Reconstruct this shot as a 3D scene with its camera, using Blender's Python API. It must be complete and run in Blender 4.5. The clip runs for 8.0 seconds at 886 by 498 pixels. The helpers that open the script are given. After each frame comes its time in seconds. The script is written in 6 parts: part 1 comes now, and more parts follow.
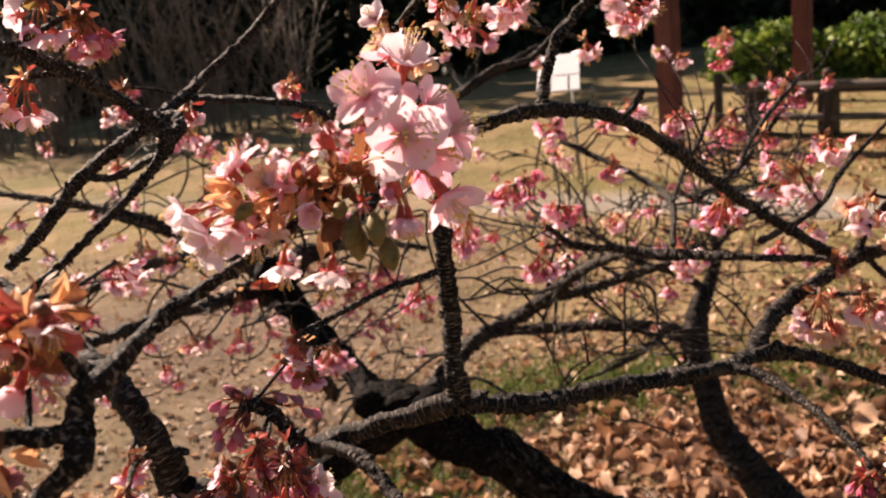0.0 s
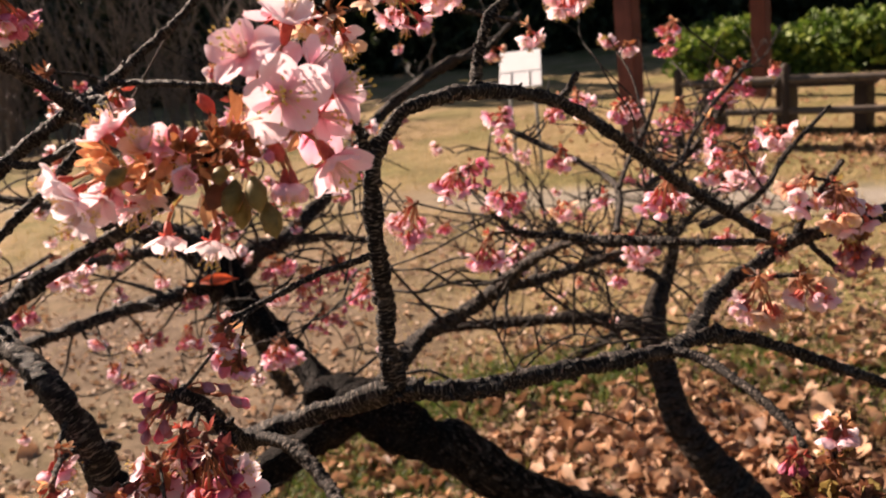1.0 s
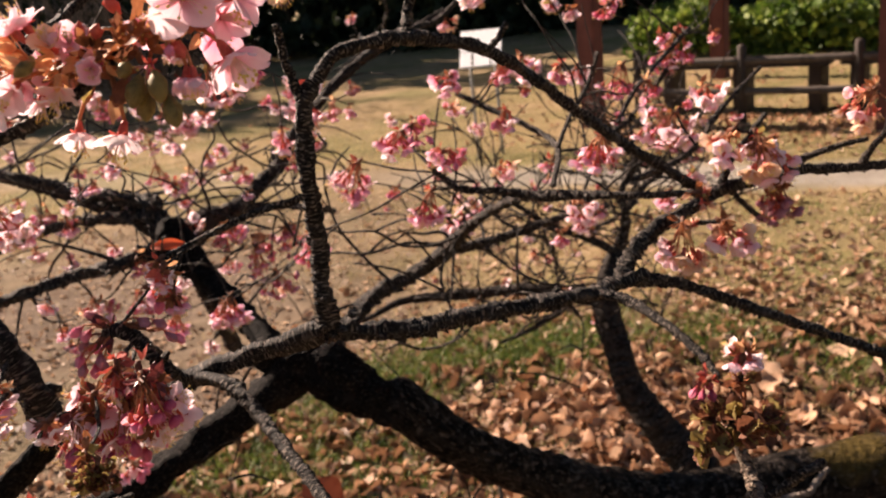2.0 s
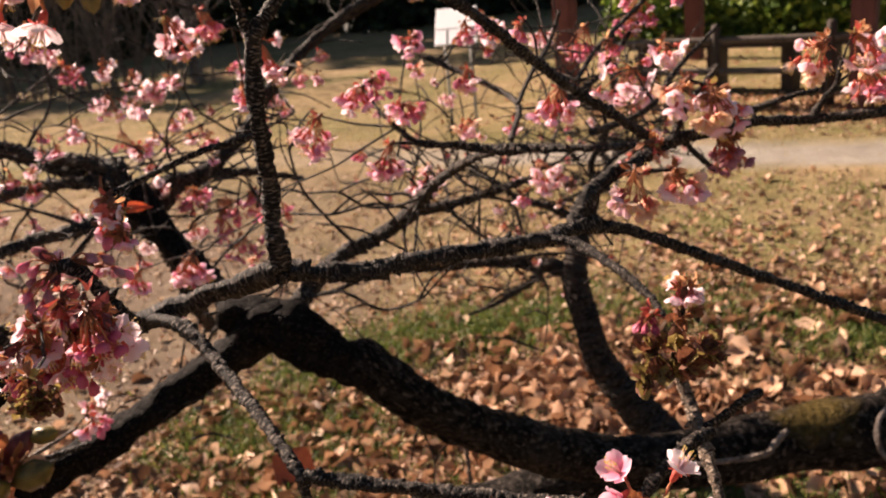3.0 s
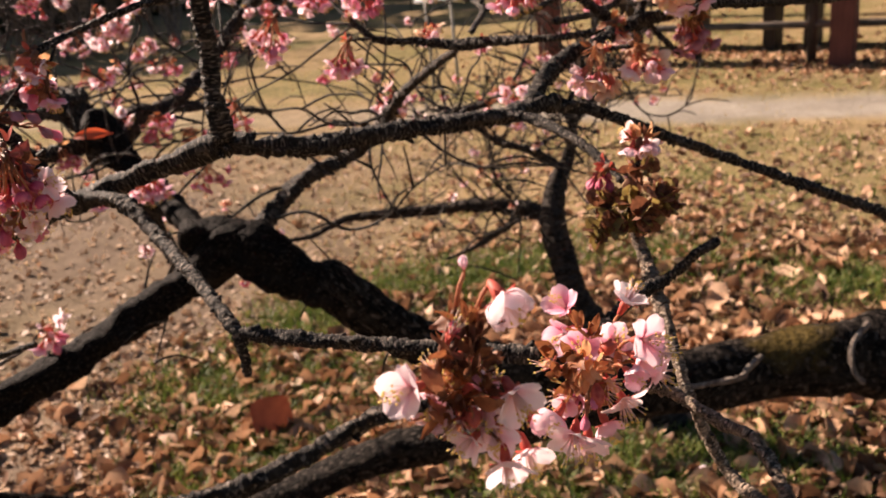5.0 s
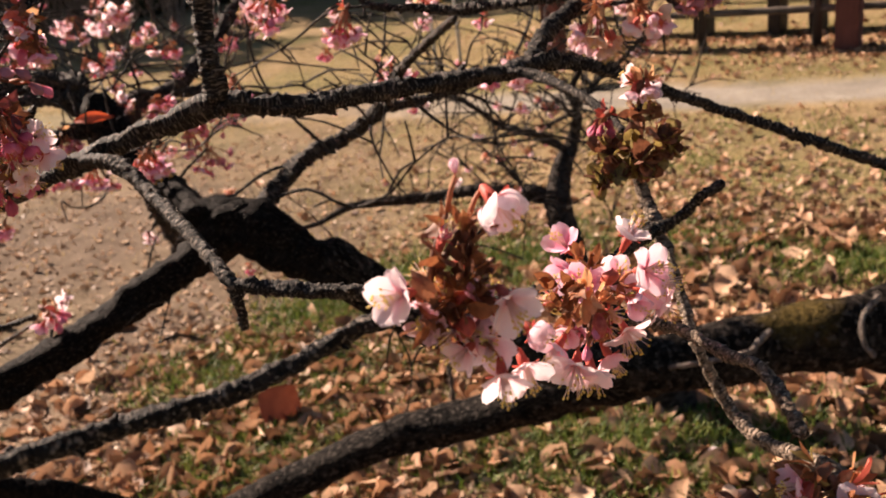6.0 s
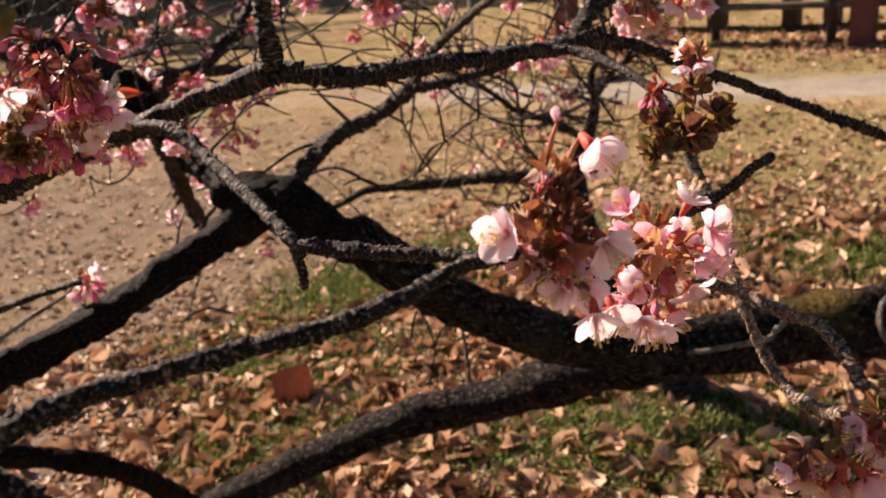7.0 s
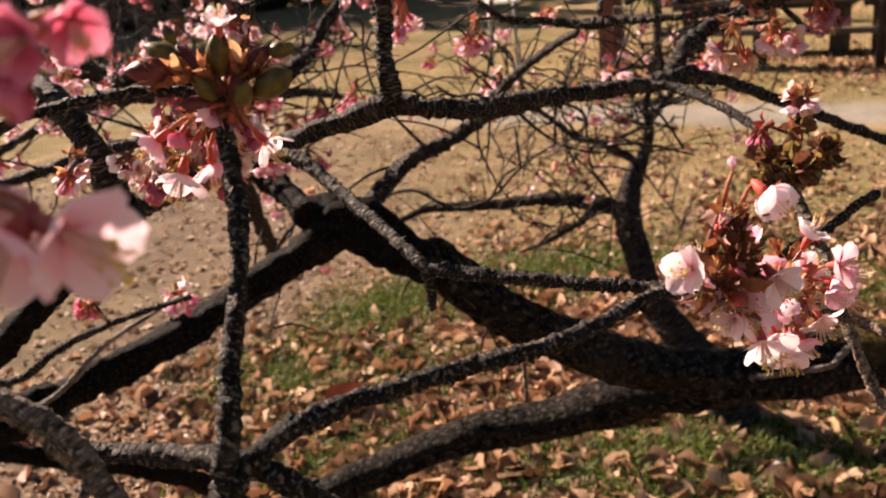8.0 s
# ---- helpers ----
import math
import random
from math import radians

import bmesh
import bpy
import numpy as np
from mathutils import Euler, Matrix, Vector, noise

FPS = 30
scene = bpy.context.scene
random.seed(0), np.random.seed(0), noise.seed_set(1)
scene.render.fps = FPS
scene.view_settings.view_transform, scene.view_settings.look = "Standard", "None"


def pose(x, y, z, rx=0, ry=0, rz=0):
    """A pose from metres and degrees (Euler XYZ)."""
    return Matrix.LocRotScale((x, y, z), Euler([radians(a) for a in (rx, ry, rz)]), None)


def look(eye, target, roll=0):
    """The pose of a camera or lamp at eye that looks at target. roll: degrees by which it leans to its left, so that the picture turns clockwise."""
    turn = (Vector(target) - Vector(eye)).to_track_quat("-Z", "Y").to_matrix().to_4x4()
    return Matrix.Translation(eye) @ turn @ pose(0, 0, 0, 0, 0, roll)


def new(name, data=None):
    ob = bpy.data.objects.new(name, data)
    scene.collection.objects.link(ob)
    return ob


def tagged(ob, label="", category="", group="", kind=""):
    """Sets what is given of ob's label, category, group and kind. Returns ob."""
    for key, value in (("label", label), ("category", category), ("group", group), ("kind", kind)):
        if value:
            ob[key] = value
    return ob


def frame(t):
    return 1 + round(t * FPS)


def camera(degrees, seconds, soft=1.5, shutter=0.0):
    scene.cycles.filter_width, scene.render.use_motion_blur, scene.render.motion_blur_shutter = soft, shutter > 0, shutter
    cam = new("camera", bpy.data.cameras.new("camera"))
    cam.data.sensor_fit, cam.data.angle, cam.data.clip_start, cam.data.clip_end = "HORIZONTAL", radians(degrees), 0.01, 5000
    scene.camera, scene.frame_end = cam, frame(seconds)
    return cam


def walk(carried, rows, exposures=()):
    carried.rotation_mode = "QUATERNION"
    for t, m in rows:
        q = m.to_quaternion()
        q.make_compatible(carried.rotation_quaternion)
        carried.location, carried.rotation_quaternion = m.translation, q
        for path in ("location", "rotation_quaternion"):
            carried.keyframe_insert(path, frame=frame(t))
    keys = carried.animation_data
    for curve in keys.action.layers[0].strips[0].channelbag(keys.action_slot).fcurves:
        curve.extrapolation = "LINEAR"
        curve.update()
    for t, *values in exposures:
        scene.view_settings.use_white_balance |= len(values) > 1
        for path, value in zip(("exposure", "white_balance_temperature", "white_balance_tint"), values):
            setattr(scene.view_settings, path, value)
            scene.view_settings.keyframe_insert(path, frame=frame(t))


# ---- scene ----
cam = camera(51.5, 8.0, soft=1.75)
cam.data.dof.use_dof = True
cam.data.dof.focus_distance, cam.data.dof.aperture_fstop = 0.42, 22.0
PATH = [
    (0, (0.027, -0.005, 1.578), (-0.079, 1.92, 1.045), -6.9),
    (0.5, (0.041, 0.001, 1.57), (-0.029, 1.928, 1.041), -6.9),
    (1, (0.049, 0.003, 1.563), (0.014, 1.927, 1.018), -7.0),
    (1.5, (0.059, -0.012, 1.553), (0.062, 1.906, 0.986), -6.8),
    (3, (0.084, -0.042, 1.51), (0.168, 1.853, 0.878), -5.9),
    (3.5, (0.089, -0.046, 1.497), (0.181, 1.844, 0.85), -5.7),
    (4, (0.091, -0.042, 1.472), (0.195, 1.841, 0.807), -5.5),
    (4.5, (0.097, -0.042, 1.45), (0.206, 1.831, 0.759), -5.7),
    (6, (0.103, -0.041, 1.402), (0.193, 1.828, 0.696), -7.4),
    (6.5, (0.09, -0.047, 1.393), (0.178, 1.816, 0.671), -6.9),
    (7, (0.071, -0.058, 1.397), (0.147, 1.805, 0.673), -6.4),
    (7.5, (0.045, -0.075, 1.409), (0.091, 1.796, 0.704), -6.1),
    (8, (0.017, -0.089, 1.42), (0.022, 1.793, 0.741), -6.1),
]
walk(cam, [(t, look(eye, target, roll)) for t, eye, target, roll in PATH], [(0.0, 1.50)])

# ---- world, sun ----
SUN = Vector((-0.63, 0.565, 0.53)).normalized()
world = bpy.data.worlds.new("sky")
scene.world = world
world.use_nodes = True
wn = world.node_tree.nodes
sky = wn.new("ShaderNodeTexSky")
sky.sky_type = "NISHITA"
sky.sun_disc = False
sky.sun_elevation = math.asin(SUN.z)
sky.sun_rotation = math.atan2(SUN.x, SUN.y)
wn["Background"].inputs[1].default_value = 0.026
world.node_tree.links.new(sky.outputs[0], wn["Background"].inputs[0])
lamp = bpy.data.lights.new("sun", "SUN")
lamp.energy, lamp.angle, lamp.color = 5.0, radians(0.6), (1.0, 0.77, 0.62)
sun = new("sun", lamp)
sun.matrix_world = look(SUN * 40, (0, 0, 0))


# ---- materials ----
class Mat:
    """A node material with short ways to add nodes."""

    def __init__(self, name, rough=0.7, spec=0.3):
        self.m = bpy.data.materials.new(name)
        self.m.use_nodes = True
        self.t = self.m.node_tree
        self.b = self.t.nodes["Principled BSDF"]
        self.out = self.t.nodes["Material Output"]
        self.b.inputs["Roughness"].default_value = rough
        self.b.inputs["Specular IOR Level"].default_value = spec

    def node(self, kind, **links):
        n = self.t.nodes.new(kind)
        for k, v in links.items():
            self.put(n.inputs[k.replace("_", " ")], v)
        return n

    def put(self, socket, v):
        if isinstance(v, bpy.types.NodeSocket):
            self.t.links.new(v, socket)
        else:
            socket.default_value = v

    def coord(self, which="Object"):
        return self.node("ShaderNodeTexCoord").outputs[which]

    def place(self):
        return self.node("ShaderNodeNewGeometry").outputs["Position"]

    def noise(self, vec, scale, detail=4.0, rough=0.55, dist=0.0):
        n = self.node("ShaderNodeTexNoise", Scale=scale, Detail=detail, Roughness=rough, Distortion=dist)
        self.put(n.inputs["Vector"], vec)
        return n.outputs["Fac"]

    def ramp(self, fac, *stops):
        n = self.node("ShaderNodeValToRGB")
        e = n.color_ramp.elements
        while len(e) < len(stops):
            e.new(0.5)
        for s, (p, c) in zip(e, stops):
            s.position = p
            s.color = (*c, 1) if len(c) == 3 else c
        self.put(n.inputs["Fac"], fac)
        return n.outputs["Color"]

    def mix(self, fac, a, b, kind="MIX"):
        n = self.t.nodes.new("ShaderNodeMix")
        n.data_type, n.blend_type = "RGBA", kind
        for s, v in ((n.inputs[0], fac), (n.inputs[6], a), (n.inputs[7], b)):
            self.put(s, (*v, 1) if isinstance(v, tuple) and len(v) == 3 else v)
        return n.outputs[2]

    def math(self, op, a, b=0.0, c=0.0):
        n = self.t.nodes.new("ShaderNodeMath")
        n.operation = op
        for s, v in zip(n.inputs, (a, b, c)):
            self.put(s, v)
        return n.outputs[0]

    def color(self, v):
        self.put(self.b.inputs["Base Color"], (*v, 1) if isinstance(v, tuple) and len(v) == 3 else v)
        return self

    def bump(self, height, strength=0.5, distance=0.002):
        n = self.node("ShaderNodeBump", Strength=strength, Distance=distance, Height=height)
        self.put(self.b.inputs["Normal"], n.outputs[0])
        return self

    def thin(self, col, share=0.45):
        """Lets light through, as a petal or leaf does."""
        front, back = 1 - share * 0.72, share
        self.color(self.mix(1.0, col, grey(front), "MULTIPLY"))
        tr = self.node("ShaderNodeBsdfTranslucent", Color=self.mix(1.0, col, grey(back), "MULTIPLY"))
        mx = self.t.nodes.new("ShaderNodeAddShader")
        self.t.links.new(self.b.outputs[0], mx.inputs[0])
        self.t.links.new(tr.outputs[0], mx.inputs[1])
        self.t.links.new(mx.outputs[0], self.out.inputs[0])
        return self


def grey(a):
    return (a, a, a)


def bark_material(name, dark, mid, light, ring, spec=0.2, moss=False, round=2.5, relief=0.6):
    """Cherry bark: dark cracks, dull ridges and pale rings across that double as painted sun glints (the mesh's UV runs
    along the branch in metres).
    """
    m = Mat(name, 0.6 if spec < 0.3 else 0.4, spec)
    uv = m.coord("UV")
    p = m.place()
    rings = m.noise(m.node("ShaderNodeMapping", Vector=uv, Scale=(round, ring, 1.0)).outputs[0], 1.0, 4, 0.6, 0.5)
    scar_glint = m.noise(m.node("ShaderNodeMapping", Vector=uv, Scale=(round * 2.6, ring * 1.7, 1.0)).outputs[0], 1.0, 2, 0.5, 0.2)
    grit = m.noise(p, ring * 2.2, 4, 0.7)
    patch = m.noise(p, ring * 0.22, 4, 0.6)
    base = m.mix(m.ramp(rings, (0.43, grey(0)), (0.58, grey(1))), dark, mid)
    # pale rings: bark marks plus silver highlights painted as colour
    base = m.mix(m.ramp(scar_glint, (0.54, grey(0)), (0.63, grey(0.8))), base, light)
    base = m.mix(m.ramp(patch, (0.55, grey(0)), (0.74, grey(0.35))), base, light)
    base = m.mix(0.6, base, m.ramp(grit, (0.34, grey(0.3)), (0.66, grey(1.4))), "MULTIPLY")
    if moss:
        up = m.node("ShaderNodeSeparateXYZ", Vector=m.node("ShaderNodeNewGeometry").outputs["Normal"]).outputs[2]
        patchy = m.node("ShaderNodeVectorMath", Vector=p)
        patchy.operation = "DISTANCE"
        patchy.inputs[1].default_value = (0.78, 1.37, 0.66)
        near = m.math("ADD", patchy.outputs["Value"], m.math("MULTIPLY", m.math("SUBTRACT", m.noise(p, 16, 5, 0.7), 0.5), 0.16))
        spot = m.math("MULTIPLY", m.ramp(near, (0.035, grey(0.85)), (0.085, grey(0))), m.ramp(up, (-0.2, grey(0)), (0.3, grey(1))))
        base = m.mix(spot, base, m.ramp(grit, (0.3, (0.03, 0.022, 0.008)), (0.7, (0.12, 0.085, 0.025))))
    m.color(base)
    h = m.math("ADD", m.math("ADD", rings, m.math("MULTIPLY", scar_glint, 0.6)), m.math("MULTIPLY", grit, 0.7))
    return m.bump(h, relief, 1.5 / ring).m


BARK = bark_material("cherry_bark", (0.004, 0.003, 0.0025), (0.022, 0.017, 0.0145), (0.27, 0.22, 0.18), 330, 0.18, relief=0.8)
# young tan bark, brightened so that its colour holds the sunlight
BARK_TAN_SUNLIT = bark_material("sunlit_young_bark", (0.035, 0.024, 0.016), (0.25, 0.18, 0.13), (0.56, 0.45, 0.35), 330, 0.22, relief=0.8)
# near black: the shade on the thick limbs is put into this colour
BARK_OLD_SHADED = bark_material("shaded_old_cherry_bark", (0.003, 0.0022, 0.002), (0.008, 0.0062, 0.0052), (0.034, 0.028, 0.024), 110, 0.04, False, 16.0, 0.45)
BARK_STEM = bark_material("grey_stem_bark", (0.014, 0.011, 0.0095), (0.042, 0.034, 0.029), (0.075, 0.063, 0.054), 70, 0.05, False, 8.0, 0.3)
# greyer than the limbs for sunlight painted into it, with one moss patch
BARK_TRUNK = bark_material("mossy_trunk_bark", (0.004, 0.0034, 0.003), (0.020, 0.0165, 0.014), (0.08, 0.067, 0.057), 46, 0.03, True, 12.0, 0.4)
BARK_FAR = bark_material("grey_shrub_bark", (0.13, 0.10, 0.085), (0.25, 0.205, 0.17), (0.40, 0.335, 0.28), 40)


def petal_material(name, base, mid, tip, share=0.42):
    """Colour runs from the flower's heart to the petals' tips, with fine veins and a tint of its own on every flower."""
    m = Mat(name, 0.55, 0.25)
    o = m.coord("Object")
    away = m.node("ShaderNodeVectorMath", Vector=o)
    away.operation = "LENGTH"
    col = m.ramp(away.outputs["Value"], (0.08, base), (0.34, mid), (0.75, tip))
    veins = m.noise(m.node("ShaderNodeMapping", Vector=m.coord("UV"), Scale=(26, 1.5, 1)).outputs[0], 1.0, 3, 0.6)
    col = m.mix(0.35, col, m.ramp(veins, (0.3, tuple(0.82 * a for a in mid)), (0.65, tip)))
    own = m.node("ShaderNodeObjectInfo").outputs["Random"]
    col = m.mix(m.math("MULTIPLY", own, 0.18), col, base)
    m.color(col)
    m.bump(veins, 0.35, 0.0006)
    return m.thin(col, share).m


PETAL = {
    "white": petal_material("near_white_petal", (0.80, 0.37, 0.47), (0.89, 0.71, 0.76), (0.91, 0.83, 0.86), 0.55),
    "pale": petal_material("pale_pink_petal", (0.75, 0.20, 0.31), (0.87, 0.55, 0.64), (0.90, 0.74, 0.80), 0.5),
    "pink": petal_material("pink_petal", (0.54, 0.05, 0.15), (0.82, 0.28, 0.45), (0.94, 0.70, 0.81), 0.5),
    "deep": petal_material("deep_pink_petal", (0.38, 0.02, 0.07), (0.56, 0.055, 0.13), (0.84, 0.34, 0.48)),
    "dark": petal_material("faded_dark_petal", (0.20, 0.045, 0.05), (0.34, 0.10, 0.13), (0.52, 0.25, 0.30), 0.25),
    "brown": petal_material("withered_petal", (0.45, 0.15, 0.06), (0.77, 0.45, 0.25), (0.91, 0.70, 0.54)),
    # deep red petals, darker still because their bunches' shade is in the colour
    "crimson": petal_material("shaded_crimson_petal", (0.22, 0.010, 0.030), (0.40, 0.025, 0.075), (0.68, 0.17, 0.28), 0.4),
    "red": petal_material("red_orange_petal", (0.60, 0.09, 0.06), (0.88, 0.30, 0.21), (0.94, 0.62, 0.54), 0.5),
}


def soft_material(name, a, b, scale=300, share=0.25, rough=0.6):
    m = Mat(name, rough, 0.3)
    f = m.noise(m.place(), scale, 4)
    own = m.node("ShaderNodeObjectInfo").outputs["Random"]
    col = m.mix(m.math("MULTIPLY", own, 0.5), m.ramp(f, (0.3, a), (0.7, b)), b)
    m.color(col)
    return m.thin(col, share).m


CALYX = soft_material("red_calyx", (0.40, 0.045, 0.04), (0.62, 0.15, 0.10), 500)
STALK = soft_material("reddish_stalk", (0.34, 0.09, 0.05), (0.50, 0.22, 0.10), 400)
PEACH = soft_material("peach_bud_scale", (0.60, 0.24, 0.12), (0.85, 0.53, 0.27), 300, 0.4)
HUSK = soft_material("rusty_bud_scale", (0.15, 0.045, 0.02), (0.38, 0.15, 0.06), 350, 0.35)
GREEN = soft_material("olive_bud_scale", (0.13, 0.095, 0.028), (0.34, 0.25, 0.08), 350, 0.45)
OLIVE = soft_material("dark_olive_bud", (0.05, 0.038, 0.010), (0.17, 0.125, 0.028), 260, 0.2, 0.4)
WINE = soft_material("wine_red_bud", (0.07, 0.014, 0.014), (0.20, 0.045, 0.045), 260, 0.2, 0.4)
DARKSCALE = soft_material("dark_brown_bud_scale", (0.07, 0.028, 0.016), (0.24, 0.095, 0.05), 350, 0.35)
FILAMENT = soft_material("pale_stamen", (0.80, 0.52, 0.50), (0.88, 0.72, 0.66), 200, 0.4)
ANTHER = soft_material("yellow_anther", (0.70, 0.45, 0.08), (0.85, 0.66, 0.20), 200, 0.1)
REDLEAF = soft_material("red_autumn_leaf", (0.55, 0.06, 0.02), (0.70, 0.13, 0.05), 60, 0.4)


RUSTLEAF = soft_material("rust_brown_leaf", (0.10, 0.022, 0.012), (0.20, 0.055, 0.028), 30, 0.2)


def ground_material():
    """Dry lawn, bare dirt and a gravel path; mouldering leaves with painted shade under the tree."""
    m = Mat("park_ground", 0.95, 0.1)
    p = m.place()
    xyz = m.node("ShaderNodeSeparateXYZ", Vector=p).outputs
    wide, mid, fine, grit = m.noise(p, 0.8, 5), m.noise(p, 5, 6, 0.65), m.noise(p, 45, 6, 0.7), m.noise(p, 260, 3, 0.7)
    dirt = m.mix(m.ramp(mid, (0.35, grey(0)), (0.7, grey(1))), (0.150, 0.108, 0.076), (0.285, 0.214, 0.154))
    lawn = m.mix(m.ramp(mid, (0.3, grey(0)), (0.7, grey(1))), (0.272, 0.198, 0.099), (0.445, 0.326, 0.185))
    lawn = m.mix(m.ramp(wide, (0.44, grey(0)), (0.62, grey(0.75))), lawn, (0.19, 0.18, 0.065))
    path = m.mix(mid, (0.30, 0.265, 0.22), (0.43, 0.385, 0.325))
    shaded_mould = m.mix(m.ramp(fine, (0.35, grey(0)), (0.65, grey(1))), (0.045, 0.032, 0.02), (0.17, 0.10, 0.05))
    wob = m.math("MULTIPLY", m.math("SUBTRACT", m.noise(p, 1.3, 4), 0.5), 1.6)
    # the path's band crosses behind the lawn
    row = m.math("ADD", m.math("ADD", xyz[1], m.math("MULTIPLY", xyz[0], 0.48)), m.math("MULTIPLY", wob, 0.35))
    band = m.math("MULTIPLY", m.ramp(m.math("MULTIPLY", row, 0.1), (0.640, grey(0)), (0.665, grey(1)), (0.705, grey(1)), (0.74, grey(0))), m.ramp(m.math("MULTIPLY_ADD", xyz[0], 0.2, 0.5), (0.42, grey(0.25)), (0.72, grey(1))))
    # bare dirt to the left of the tree
    side = m.math("ADD", m.math("ADD", xyz[0], m.math("MULTIPLY", xyz[1], -0.10)), wob)
    patchy = m.ramp(m.noise(p, 0.35, 4), (0.45, grey(1)), (0.60, grey(0.55)))
    bare = m.math("MULTIPLY", m.ramp(m.math("MULTIPLY_ADD", side, 0.25, 0.5), (0.35, grey(1)), (0.55, grey(0))), m.math("MULTIPLY", patchy, m.ramp(m.math("MULTIPLY", xyz[1], 0.1), (0.50, grey(1)), (0.75, grey(0.12)))))
    col = m.mix(bare, lawn, dirt)
    col = m.mix(band, col, path)
    # dark ring of decayed leaves; the tree's dappled shade is painted in with it
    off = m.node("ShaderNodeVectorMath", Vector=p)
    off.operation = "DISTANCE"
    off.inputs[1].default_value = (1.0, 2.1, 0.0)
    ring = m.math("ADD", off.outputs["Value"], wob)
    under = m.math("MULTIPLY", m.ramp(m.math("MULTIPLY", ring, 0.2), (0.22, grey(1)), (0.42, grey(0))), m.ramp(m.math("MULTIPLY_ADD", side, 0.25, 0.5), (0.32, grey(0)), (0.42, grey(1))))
    col = m.mix(under, col, shaded_mould)
    col = m.mix(0.8, col, m.ramp(m.noise(p, 2.4, 5, 0.65), (0.35, grey(0.74)), (0.65, grey(1.14))), "MULTIPLY")
    col = m.mix(0.6, col, m.ramp(fine, (0.3, grey(0.62)), (0.7, grey(1.25))), "MULTIPLY")
    col = m.mix(0.4, col, m.ramp(grit, (0.3, grey(0.6)), (0.7, grey(1.3))), "MULTIPLY")
    m.color(col)
    return m.bump(m.math("ADD", fine, m.math("MULTIPLY", grit, 0.4)), 0.8, 0.02).m


def leaf_litter_material():
    m = Mat("dry_leaf", 0.6, 0.3)
    isl = m.node("ShaderNodeNewGeometry").outputs["Random Per Island"]
    own = m.node("ShaderNodeObjectInfo").outputs["Random"]
    r = m.math("FRACT", m.math("ADD", isl, own))
    col = m.ramp(r, (0.0, (0.085, 0.042, 0.022)), (0.28, (0.23, 0.115, 0.06)), (0.5, (0.47, 0.265, 0.15)), (0.75, (0.62, 0.42, 0.275)), (0.9, (0.40, 0.205, 0.105)), (1.0, (0.11, 0.05, 0.026)))
    vein = m.noise(m.place(), 60, 5, 0.7)
    col = m.mix(0.5, col, m.ramp(vein, (0.3, grey(0.6)), (0.7, grey(1.2))), "MULTIPLY")
    m.color(col)
    return m.thin(col, 0.3).m


def blade_material(name, a, b, c):
    m = Mat(name, 0.6, 0.25)
    isl = m.node("ShaderNodeNewGeometry").outputs["Random Per Island"]
    col = m.ramp(isl, (0.0, a), (0.5, b), (1.0, c))
    m.color(col)
    return m.thin(col, 0.35).m


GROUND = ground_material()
LITTER = leaf_litter_material()
CRUMB = blade_material("leaf_crumb", (0.12, 0.07, 0.04), (0.36, 0.23, 0.14), (0.56, 0.42, 0.30))
GRASS = blade_material("green_grass", (0.035, 0.065, 0.010), (0.095, 0.15, 0.024), (0.24, 0.24, 0.06))
STRAW = blade_material("dry_grass", (0.33, 0.245, 0.105), (0.48, 0.36, 0.185), (0.27, 0.245, 0.095))
HEDGE = blade_material("hedge_leaf", (0.03, 0.06, 0.010), (0.09, 0.15, 0.02), (0.24, 0.30, 0.05))
# almost black, since the deep shade of the woods is in the leaf colour
EVERGREEN_SHADED = blade_material("shaded_evergreen_leaf", (0.010, 0.016, 0.008), (0.022, 0.032, 0.013), (0.04, 0.05, 0.02))


def wood_material(name, a, b, rough=0.7):
    m = Mat(name, rough, 0.3)
    o = m.coord("Object")
    grain = m.noise(m.node("ShaderNodeMapping", Vector=o, Scale=(30, 30, 2.5)).outputs[0], 1.0, 6, 0.65, 0.6)
    wear = m.noise(m.place(), 6, 5)
    col = m.mix(m.ramp(wear, (0.4, grey(0)), (0.8, grey(0.6))), m.ramp(grain, (0.3, a), (0.7, b)), tuple(min(1, x * 1.5) for x in b))
    m.color(col)
    return m.bump(grain, 0.5, 0.003).m


REDWOOD = wood_material("red_brown_stained_post", (0.09, 0.03, 0.024), (0.16, 0.056, 0.046))
GREYWOOD = wood_material("weathered_rail", (0.05, 0.04, 0.034), (0.125, 0.103, 0.086))
DARKWOOD = wood_material("dark_bench_wood", (0.022, 0.016, 0.013), (0.055, 0.04, 0.031))
ROOFING = wood_material("dark_roof_board", (0.05, 0.04, 0.035), (0.10, 0.08, 0.07))


def sign_material():
    m = Mat("white_sign_board", 0.4, 0.4)
    m.color(m.ramp(m.noise(m.place(), 14, 4), (0.3, (0.88, 0.88, 0.88)), (0.7, (0.94, 0.94, 0.94))))
    return m.m


WHITE = sign_material()
INK = Mat("grey_print", 0.6).color((0.74, 0.75, 0.76)).m
STEEL = Mat("grey_sign_leg", 0.45).color((0.28, 0.28, 0.27)).m


